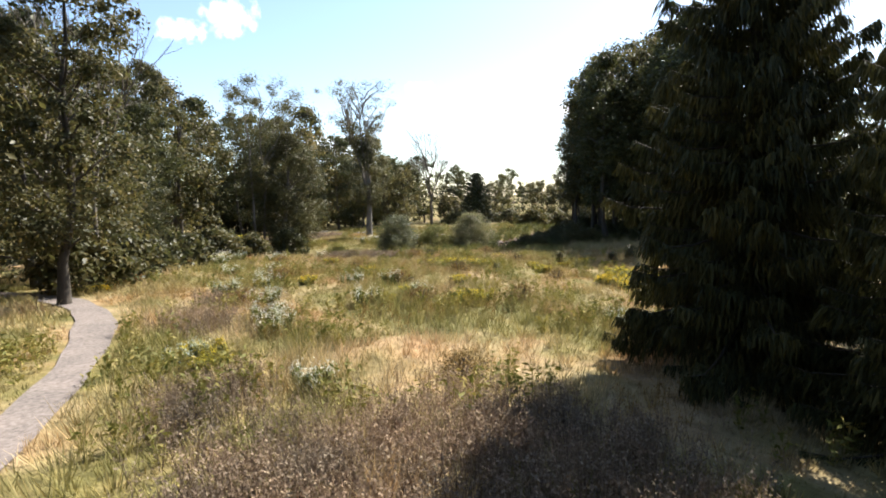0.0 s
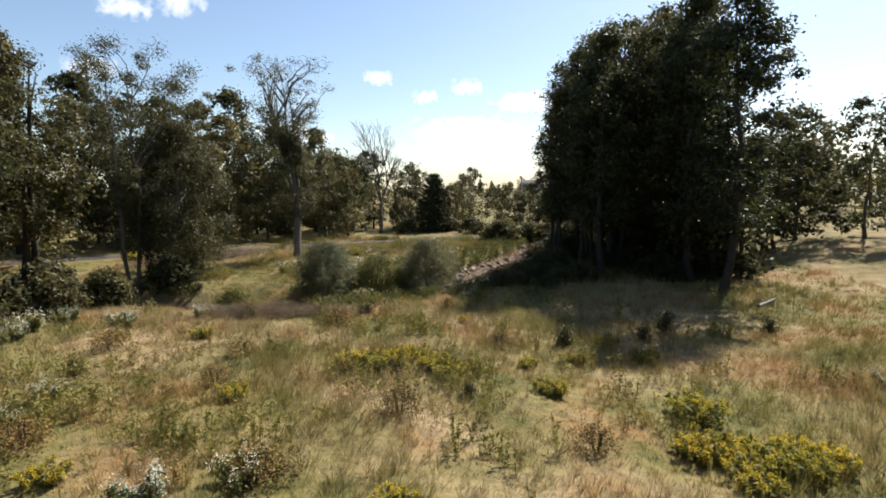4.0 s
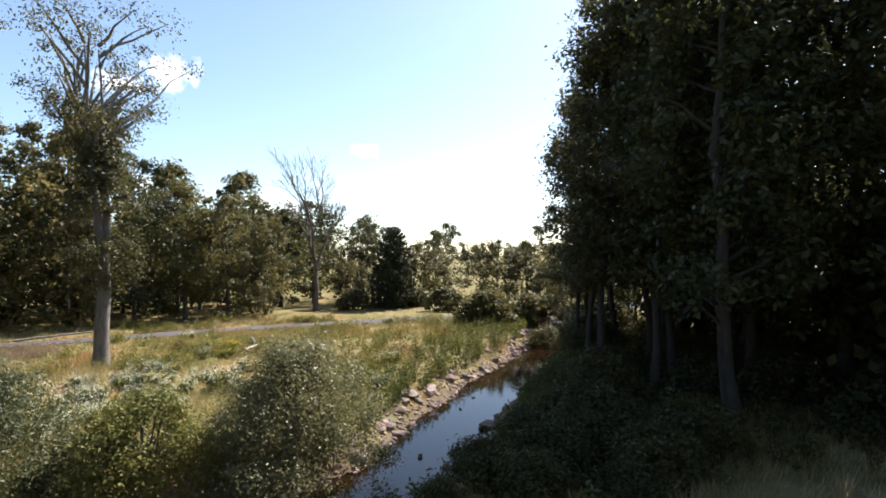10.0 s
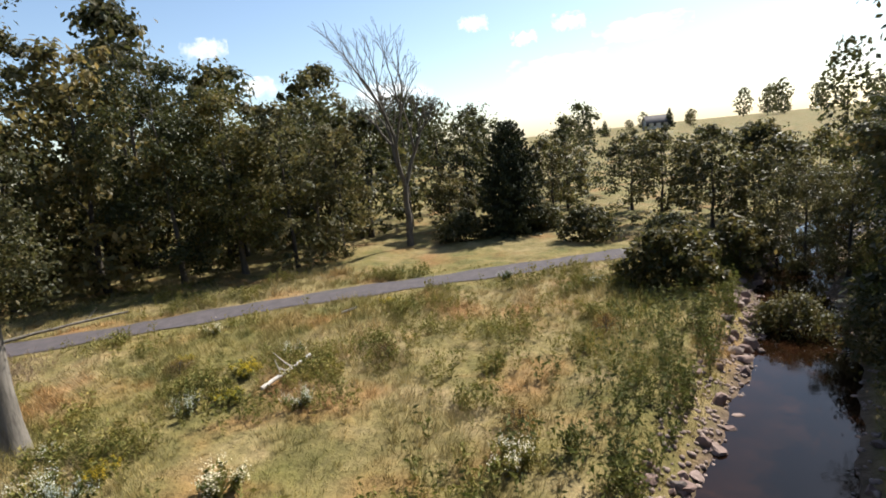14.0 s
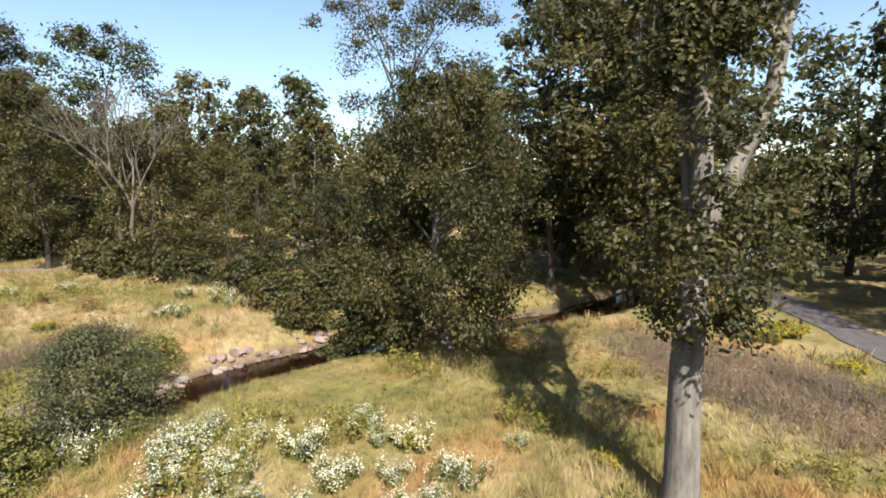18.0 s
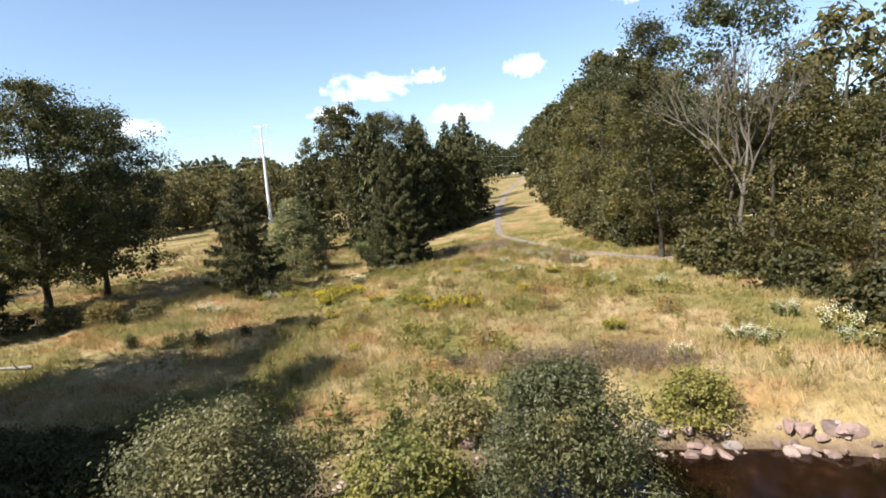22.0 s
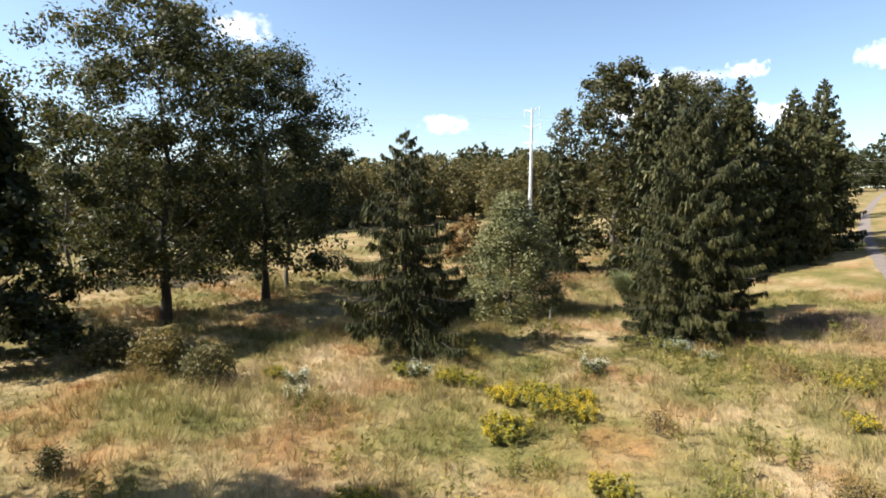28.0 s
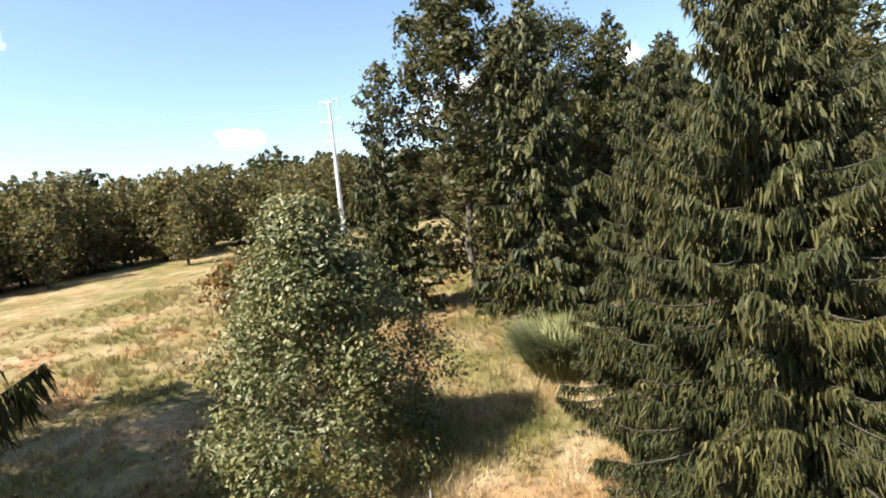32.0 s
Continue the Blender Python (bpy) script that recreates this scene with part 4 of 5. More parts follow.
for k, (x, y, s) in enumerate(((0.6, 14.2, 1.0), (-2.2, 10.6, 1.1), (-0.3, 4.2, 1.0), (3.4, 5.2, 1.0), (-6.4, 20.6, 1.0), (-8.6, 12.0, 1.1), (-12.6, 22.0, 1.2), (4.2, 22.0, 0.9), (-5.0, 1.6, 0.9), (-1.8, 18.0, 0.9), (5.6, 12.2, 0.9), (-7.6, 5.0, 1.0), (2.0, 30.4, 1.0), (-9.0, 28.6, 1.0), (-5.8, 16.8, 0.9), (1.6, -3.6, 0.8), (-12.0, 61.0, 0.9), (-3.2, 62.0, 0.9), (2.4, 57.0, 0.9), (5.6, 64.6, 1.0))):
    again(rust, x, y, k * 53, s * 0.72)
grey = shrub("arching_shrub", 24.8, 19.2, 1.6, 1.2, LEAF_WILLOW, "low arching grey-green shrub below the oaks", 3600, 0.09, 313, group="arching shrubs")
again(grey, 21.8, 18.6, 100, 0.9)
again(grey, 27.4, 20.4, 200, 1.0)
TAN_SHRUB = leaf_material("tan_shrub_leaves", (0.16, 0.16, 0.07), (0.26, 0.25, 0.12), (0.36, 0.34, 0.18), 0.7, 0.3)


def grass_clump(key, h, r, n, seed, mat):
    rng = np.random.default_rng(seed)
    a, q = rng.uniform(0, 6.28, n), np.sqrt(rng.uniform(0, 1, n)) * r * 0.45
    foot = np.stack([np.cos(a) * q, np.sin(a) * q, np.zeros(n) - 0.03], 1)
    hh = h * rng.uniform(0.55, 1.05, n)
    mid = foot + np.stack([np.cos(a) * r * 0.25, np.sin(a) * r * 0.25, hh * 0.65], 1)
    tip = mid + np.stack([np.cos(a) * r * rng.uniform(0.15, 0.55, n), np.sin(a) * r * rng.uniform(0.15, 0.55, n), hh * rng.uniform(0.05, 0.35, n)], 1)
    b = rng.uniform(0, 6.28, n)
    s = np.stack([np.cos(b), np.sin(b), np.zeros(n)], 1) * 0.011 * h
    V = np.stack([foot - s, foot + s, mid + s, mid - s, tip], 1).reshape(-1, 3)
    k = np.arange(n)[:, None] * 5
    return mesh_from(key, V, [np.concatenate([k + [0, 1, 2], k + [0, 2, 3], k + [3, 2, 4]])], mat)


# a pale leafy shrub, simplified to a clump of tall blades
ob = thing("reed_clump", (14.9, -10.6, gz(14.9, -10.6)), "pale round tan shrub at the edge of the clearing, built of reed-like blades", "reeds")
part("foliage", grass_clump("reed_clump", 2.5, 2.3, 3600, 5, TAN_SHRUB), ob, kind="stuff")


# ---------------------------------------------------------------- flowering clumps
def flower_meshes(key, h, r, n_stem, n_bloom, bloom, petal, green, seed, plume=False):
    rng = np.random.default_rng(seed)
    a, q = rng.uniform(0, 6.28, n_stem), np.sqrt(rng.uniform(0, 1, n_stem)) * r
    tip = np.stack([np.cos(a) * q, np.sin(a) * q, h * rng.uniform(0.5, 1.0, n_stem)], 1)
    if not plume:
        spray = rng.integers(0, 8, n_stem)
        tip = tip[spray] * [1.25, 1.25, 1.0] + rng.normal(size=(n_stem, 3)) * [0.13, 0.13, 0.06]
    foot = tip * [0.55, 0.55, 0]
    foot[:, 2] = -0.03
    stems = [(bent(f, t, 4, rng, 0.08), np.array([0.008, 0.007, 0.005, 0.003])) for f, t in zip(foot, tip)]
    i = rng.integers(0, n_stem, n_stem * 14)
    u = rng.uniform(0.05, 0.9, len(i))[:, None]
    lv, lf = leaves(foot[i] * (1 - u) + tip[i] * u + rng.normal(size=(len(i), 3)) * 0.06, rng.uniform(0.07, 0.15, len(i)), rng, long=2.4)
    j = rng.integers(0, n_stem, n_bloom)
    if plume:
        c = tip[j] + rng.normal(size=(n_bloom, 3)) * [0.055, 0.055, 0.02] + np.stack([np.zeros(n_bloom), np.zeros(n_bloom), -rng.uniform(0, 0.24, n_bloom)], 1)
    else:
        c = tip[j] + rng.normal(size=(n_bloom, 3)) * [0.10, 0.10, 0.15] - [0, 0, 0.06]
    bv, bf = leaves(c, rng.uniform(0.7, 1.3, n_bloom) * bloom, rng, up=0.8, long=1.0)
    return {"stem": mesh_from(key + "_stem", *tubes(stems, 3), green), "foliage": mesh_from(key + "_foliage", lv, lf, green), "bloom": mesh_from(key + "_bloom", bv, bf, petal)}


def flower(name, meshes, x, y, label, group, turn=0.0, scale=1.0):
    o = thing(name, (x, y, gz(x, y)), label, "flowers", group, turn=turn, scale=scale)
    for k, me in meshes.items():
        part(k, me, o, kind="stuff")
    return o


ASTER = flower("aster_clump", flower_meshes("aster", 1.05, 0.72, 46, 760, 0.050, PETAL_WHITE, WEED_GREEN, 401), -7.2, 44.2, "clump of white asters on green stems", "white aster clumps")
ra = np.random.default_rng(12)
SPOTS = [(-11.7, 50.4, 0.9), (-9.4, 50.1, 1.0), (-9.9, 52.6, 1.0), (-8.6, 52.6, 0.9), (-5.2, 53.8, 1.0), (-5.2, 58.0, 0.8), (-5.2, 51.7, 0.8), (-6.2, 50.8, 0.9), (-4.9, 49.7, 1.1), (-6.4, 48.5, 1.1), (-9.5, 47.4, 1.0), (-2.9, 50.6, 0.9),
         (-7.0, 47.2, 1.0), (-7.8, 45.5, 1.0), (2.2, 54.7, 0.9), (1.0, 51.9, 0.8), (1.1, 49.2, 0.8), (2.0, 50.0, 0.8), (-8.1, 43.0, 1.1), (-9.8, 45.5, 1.2), (-9.3, 47.6, 0.9), (-12.1, 46.3, 1.0), (-12.3, 48.1, 1.0), (-10.6, 48.5, 0.8)]
SPOTS += [(-11.3, 49.7, 0.8), (-9.7, 50.7, 0.9), (-8.1, 50.4, 1.0), (-6.4, 46.5, 1.0), (-5.0, 44.9, 1.1), (-14.0, 50.5, 0.6), (-11.9, 54.9, 0.6), (-13.6, 65.5, 0.8), (-9.0, 57.3, 0.8), (-7.5, 62.7, 0.8), (-3.6, 41.4, 1.0), (-6.2, 41.0, 1.1), (-7.9, 42.5, 1.1),
          (-6.4, 44.2, 0.9), (-9.1, 44.3, 0.9), (-1.3, 44.6, 0.9), (-19.2, 25.3, 1.4), (-14.5, 26.5, 1.0), (-11.6, 29.0, 0.9), (-10.4, 13.6, 0.8), (-4.4, 9.6, 0.9), (-2.5, 10.2, 0.9), (-13.2, 15.8, 1.0), (-10.4, 15.6, 0.8), (-15.6, 27.2, 1.0), (-18.6, 27.4, 1.1)]
SPOTS += [(10.3, 7.1, 1.0), (8.5, 2.2, 0.9), (7.7, 2.5, 0.8), (6.4, 2.9, 0.7), (15.8, 12.2, 0.9), (18.9, 16.4, 0.9), (17.1, 17.6, 0.8), (-9.0, 6.4, 1.0), (-6.0, 3.6, 1.0), (-2.4, 4.9, 0.9), (-0.6, 6.8, 0.8), (-5.1, 1.5, 1.0), (-4.4, 0.2, 1.0), (-17.6, 23.2, 1.0),
          (-17.8, 15.2, 0.9), (-1.7, -4.3, 0.8), (-5.3, -2.9, 0.8), (-4.8, 1.3, 0.8), (-8.6, 10.3, 1.0), (5.5, 72.1, 0.8), (0.5, 74.0, 0.7)]
for k in range(8):
    SPOTS.append((-7.6 + ra.normal() * 2.2, 46.4 + ra.normal() * 3.0, ra.uniform(0.45, 0.9)))
for k, (x, y, s) in enumerate(SPOTS):
    if away(CREEK, x, y) > 2.8:
        again(ASTER, x, y, k * 83, s * (0.72 if y > 40 else 0.7))
GOLD = flower("goldenrod_clump", flower_meshes("goldenrod", 0.8, 0.95, 40, 1700, 0.05, PETAL_GOLD, WEED_GREEN, 402, True), 9.4, 15.0, "patch of flowering yellow goldenrod in the meadow", "goldenrod clumps")
SPOTS = [(-1.0, 6.8, 0.9), (-0.4, 18.8, 1.3), (-1.7, 18.9, 1.3), (0.6, 19.9, 1.1), (1.4, 18.6, 1.0), (-4.8, 15.7, 0.9), (5.3, 16.4, 0.9), (10.8, 12.3, 1.1), (9.6, 12.2, 1.3), (8.4, 12.4, 1.2), (8.9, 11.1, 1.1), (10.2, 11.6, 1.2), (11.4, 12.1, 1.1), (14.4, 11.8, 1.1),
         (13.5, 11.5, 1.0), (16.3, 12.4, 1.0), (20.6, 16.2, 0.9), (2.0, 17.8, 1.0), (5.0, 19.2, 0.7), (7.0, 20.0, 0.7), (-6.7, 10.3, 0.8), (-31.6, 55.6, 1.4), (-30.4, 55.0, 1.2), (-27.4, 58.2, 0.9), (-24.8, 59.5, 0.9), (-8.8, 51.4, 0.9), (-12.4, 61.8, 0.7)]
SPOTS += [(-8.6, 60.6, 1.0), (-8.1, 58.5, 0.9), (-14.6, 53.0, 0.7), (9.1, 23.0, 0.9), (10.0, 20.6, 1.0), (2.9, 27.0, 0.7), (-9.7, 24.3, 0.9), (1.3, 5.0, 1.0), (1.9, 4.8, 0.9), (-1.8, 5.3, 0.6), (-9.2, 54.0, 0.8), (-22.4, 59.6, 0.8), (-5.7, 70.2, 0.7), (0.9, 9.0, 0.8), (-5.0, -2.4, 0.9), (-4.4, -3.3, 0.8), (-16.4, 8.6, 0.9)]
for k, (x, y, s) in enumerate(SPOTS):
    again(GOLD, x, y, k * 67, s * 0.7)

# ---------------------------------------------------------------- stones of the creek
def stone_mesh(key, seed, mat):
    rng = np.random.default_rng(seed)
    bm = bmesh.new()
    bmesh.ops.create_icosphere(bm, subdivisions=2, radius=1.0)
    shape = (rng.uniform(0.8, 1.2), rng.uniform(0.6, 0.9), rng.uniform(0.45, 0.7))
    cut = rng.normal(size=(9, 3))
    cut /= np.linalg.norm(cut, axis=1, keepdims=True)
    lim = rng.uniform(0.42, 0.72, 9)
    for v in bm.verts:
        p = np.array(v.co)
        for c, m in zip(cut, lim):
            over = p @ c - m
            if over > 0:
                p = p - c * over * 0.97
        p = p * (1 + 0.10 * noise.noise(Vector(p * 2.2) + Vector((seed, 0, 0))))
        v.co = Vector(p * shape)
    me = bpy.data.meshes.new(key)
    bm.to_mesh(me)
    bm.free()
    me.materials.append(mat)
    return me


def stone_material():
    m, n, l, b = material("pinkish_creek_stone", 0.85)
    pos = n.new("ShaderNodeNewGeometry").outputs["Position"]
    f = noise_tex(n, l, 5.0, 7.0, pos, 0.7)
    c = ramp(n, l, n.new("ShaderNodeObjectInfo").outputs["Random"], [(0.0, (0.14, 0.105, 0.095)), (0.35, (0.245, 0.17, 0.15)), (0.7, (0.30, 0.225, 0.20)), (1.0, (0.19, 0.17, 0.16))])
    c = mix_rgb(n, l, 1.0, c, ramp(n, l, f, [(0.3, (0.6, 0.58, 0.55)), (0.6, (1.05, 1.03, 1.0))]), "MULTIPLY")
    l.new(c, b.inputs["Base Color"])
    bump(n, l, b, f, 0.5, 0.03)
    return m


ROCK = stone_material()
ROCKS = [stone_mesh("creek_stone", 500 + k, ROCK) for k in range(9)]


def creek_point(s, off):
    seg = np.linalg.norm(np.diff(CREEK, axis=0), axis=1)
    acc = np.concatenate([[0], np.cumsum(seg)])
    x, y = np.interp(s, acc, CREEK[:, 0]), np.interp(s, acc, CREEK[:, 1])
    dx = np.interp(s + 0.5, acc, CREEK[:, 0]) - np.interp(s - 0.5, acc, CREEK[:, 0])
    dy = np.interp(s + 0.5, acc, CREEK[:, 1]) - np.interp(s - 0.5, acc, CREEK[:, 1])
    k = np.hypot(dx, dy)
    return x - dy / k * off, y + dx / k * off


def stone(x, y, size, mesh, turn, tip, lift=0.0):
    o = new("rock", mesh)
    o.matrix_basis = pose(x, y, gz(x, y) + size * 0.16 + lift, tip[0], tip[1], turn) @ Matrix.Diagonal((size, size, size, 1))
    return tagged(o, "pale pinkish-grey rough stone on the creek bank", "rock", "creek stones")


rs = np.random.default_rng(21)
ends = np.concatenate([[0], np.cumsum(np.linalg.norm(np.diff(CREEK, axis=0), axis=1))])
s_lo, s_hi = ends[2] + 6, ends[14] - 2
n_done = 0
while n_done < 150:
    s = rs.uniform(s_lo, s_hi)
    side = 1 if rs.uniform() < 0.5 else -1
    x, y = creek_point(s, side * rs.uniform(1.45, 3.0))
    stony = math.exp(-((x + 13) / 7) ** 2) + (0.9 if y > 42 and side < 0 else 0.22) + math.exp(-((x - 1.5) / 3.5) ** 2) * 0.6
    if rs.uniform() > stony:
        continue
    stone(float(x), float(y), float(np.clip(rs.lognormal(-1.1, 0.42), 0.16, 0.55)), ROCKS[rs.integers(9)], rs.uniform(0, 360), (rs.uniform(-16, 16), rs.uniform(-16, 16)))
    n_done += 1
for k in range(112):
    x, y = creek_point(rs.uniform(ends[14] - 2, ends[17] + 1), rs.uniform(1.25, 2.7))
    stone(float(x), float(y), float(np.clip(rs.lognormal(-1.4, 0.4), 0.14, 0.45)), ROCKS[rs.integers(9)], rs.uniform(0, 360), (rs.uniform(-16, 16), rs.uniform(-16, 16)), 0.05)
m = 5200
s = rs.uniform(s_lo, s_hi, m)
side = np.where(rs.uniform(size=m) < 0.5, 1, -1)
x, y = creek_point(s, side * rs.uniform(1.0, 3.1, m))
keep = rs.uniform(size=m) < np.exp(-((x + 13) / 8) ** 2) + np.where((y > 42) & (side < 0), 0.8, 0.35)
x, y, side = x[keep], y[keep], side[keep]
bm = bmesh.new()
bmesh.ops.create_icosphere(bm, subdivisions=1, radius=1.0)
pv = np.array([v.co for v in bm.verts]) * [1.1, 0.8, 0.55]
pv = pv * (1 + 0.2 * np.sin(pv[:, :1] * 5 + pv[:, 1:2] * 7))
pf = [np.array([[v.index for v in f.verts] for f in bm.faces])]
bm.free()
v, f = scatter(pv, pf, x, y, ground(x, y) + 0.02, rs.uniform(0, 6.28, len(x)), rs.uniform(0.04, 0.13, len(x)))
PEBBLE = plain_material("creek_pebbles", (0.15, 0.11, 0.095), (0.36, 0.28, 0.24), 4.0, 0.85, 0.3, 0.01)
tagged(new("pebbles", mesh_from("pebbles", v, f, PEBBLE)), "loose pale pebbles along the creek's edge", "pebbles", kind="stuff")
# stones that break the water
for k in range(12):
    x, y = creek_point(rs.uniform(ends[6], ends[13]), rs.uniform(-1.3, 1.3))
    o = new("rock", ROCKS[k % 9])
    q = rs.uniform(0.09, 0.18)
    o.matrix_basis = pose(float(x), float(y), float(land(x, y)) - 1.20, 0, 0, rs.uniform(0, 360)) @ Matrix.Diagonal((q, q, q, 1))
    tagged(o, "small stone breaking the creek's surface", "rock", "stones in the water")
for x, y, q in ((12.5, 191, 1.3), (15, 193, 0.9), (8.9, 214, 1.3)):
    o = new("rock", ROCKS[int(q * 7) % 9])
    o.matrix_basis = pose(x, y, gz(x, y) + 0.3, 0, 0, x * 20) @ Matrix.Diagonal((q, q, q, 1))
    tagged(o, "grey boulder on the far hillside", "rock", "hillside boulders")

# ---------------------------------------------------------------- fallen wood, stake
def log(p, q, r0, r1, label, mat=DEADWOOD, seed=1, stubs=3, lift=1.0):
    rng = np.random.default_rng(seed)
    p = np.array([*p, gz(*p) + r0 * 0.9 + 0.22 * lift])
    q = np.array([*q, gz(*q) + r1 + 0.5 * lift])
    o = thing("fallen_log", (p[0], p[1], p[2]), label, "log")
    pts = bent(np.zeros(3), q - p, 9, rng, 0.05)
    part("stem", mesh_from("log_stem", *tubes([(pts, np.linspace(r0, r1, 9))], 8), mat, smooth=True), o)
    for k in range(stubs):
        c = pts[3 + k]
        e = c + rng.normal(size=3) * 0.35 + [0, 0, 0.35]
        part("branch", mesh_from("log_branch", *tubes([(bent(c, e, 4, rng, 0.1), np.linspace(r1 * 0.6, 0.01, 4))], 5), mat, smooth=True), o)


log((-7.1, 59.1), (-6.3, 61.6), 0.09, 0.06, "bleached white fallen branch lying in the grass", seed=3)
log((-7.4, 67.8), (-6.5, 67.6), 0.06, 0.04, "short bleached branch lying in the grass", seed=4, stubs=1)
log((-25.9, 64.9), (-21.9, 69.4), 0.10, 0.06, "long grey fallen trunk beyond the footway", BARK_ASH, 5, lift=0.3)
log((19.6, 29.4), (21.0, 30.2), 0.12, 0.08, "short grey log in the grove's shade", BARK_PALE, 6, 1)
ob = thing("stake", (16.0, 0.6, gz(16.0, 0.6)), "thin grey wooden stake standing in the grass", "stake")
part("post", mesh_from("stake_post", *tubes([(np.array([[0, 0, -0.2], [0.01, 0, 0.6], [0.02, 0.01, 1.2]]), np.array([0.035, 0.032, 0.03]))], 6), BARK_PALE), ob)


# ---------------------------------------------------------------- power line, far house
def pylon(x, y, top):
    z = gz(x, y)
    o = thing("power_pylon", (x, y, z), "pale steel power-line monopole with three pairs of arms", "pylon")
    hh = top - z
    part("pole", mesh_from("pole", *tubes([(np.array([[0, 0, -0.5], [0, 0, hh * 0.5], [0, 0, hh]]), np.array([0.5, 0.36, 0.2]))], 10), STEEL, smooth=True), o)
    along = np.array([0.98, -0.2, 0])
    for k, drop in enumerate((0.8, 4.4, 8.0)):
        for sgn in (-1, 1):
            a = np.array([0, 0, hh - drop])
            e = a + along * sgn * (2.3 + 0.4 * (k == 1)) + [0, 0, 0.7]
            arm = part("arm", mesh_from("arm", *tubes([(np.stack([a, (a + e) / 2 + [0, 0, 0.1], e]), np.array([0.13, 0.1, 0.07]))], 6), STEEL, smooth=True), o)
            part("insulator", mesh_from("insulator", *tubes([(np.stack([e - [0, 0, 0.1 * i] for i in range(18)]), np.array([0.05, 0.12] * 9))], 6), STEEL), arm, "ribbed grey insulator")
            for way in (-1, 1):
                d = np.array([0.64, 0.77, 0]) * way
                t = np.linspace(0, 1, 24)[:, None]
                w = e - [0, 0, 1.8] + d * 260 * t + np.array([0, 0, 1.0]) * (-9 * 4 * t * (1 - t) * 0.5)
                part("wire", mesh_from("wire", *tubes([(w, np.full(24, 0.014))], 3), STEEL), o, "thin overhead wire")


pylon(65.4, -76.8, 29.4)


def house(x, y, turn):
    o = thing("house", (x, y, gz(x, y)), "low pale house with a dark pitched roof on the hill", "house", turn=turn)
    wall_m = plain_material("house_siding", (0.45, 0.43, 0.40), (0.6, 0.58, 0.55), 1.0)
    roof_m = plain_material("roof_shingle", (0.06, 0.055, 0.055), (0.12, 0.11, 0.11), 3.0)
    pane_m, pn, pl, pb = material("window_glass", 0.1)
    pb.inputs["Base Color"].default_value = (0.03, 0.035, 0.04, 1)
    a, b, h = 4.6, 3.4, 2.5
    V = [(-a, -b, -0.5), (a, -b, -0.5), (a, b, -0.5), (-a, b, -0.5), (-a, -b, h), (a, -b, h), (a, b, h), (-a, b, h), (-a, 0, h + 2.6), (a, 0, h + 2.6)]
    part("wall", mesh_from("house_wall", V, [np.array([[0, 1, 5, 4], [1, 2, 6, 5], [2, 3, 7, 6], [3, 0, 4, 7]]), np.array([[5, 6, 9], [7, 4, 8]])], wall_m), o)
    R = [(-a - .4, -b - .5, h - .3), (a + .4, -b - .5, h - .3), (a + .4, 0, h + 2.7), (-a - .4, 0, h + 2.7), (-a - .4, b + .5, h - .3), (a + .4, b + .5, h - .3)]
    R = R + [(p, q, r + 0.2) for p, q, r in R]
    part("roof", mesh_from("house_roof", R, [np.array([[0, 1, 2, 3], [3, 2, 5, 4], [6, 7, 8, 9], [9, 8, 11, 10], [0, 1, 7, 6], [4, 5, 11, 10]])], roof_m), o)
    for wx in (-4.5, -1.5, 1.5, 4.5):
        W = [(wx + i * 0.55, -b - 0.04 * j, 1.0 + k * 1.2) for j in (0, 1) for k in (0, 1) for i in (-1, 1)]
        part("window", mesh_from("house_window", W, [np.array([[4, 5, 7, 6], [0, 1, 5, 4], [2, 3, 7, 6], [0, 2, 6, 4], [1, 3, 7, 5]])], pane_m), o)


house(47, 287, 8)


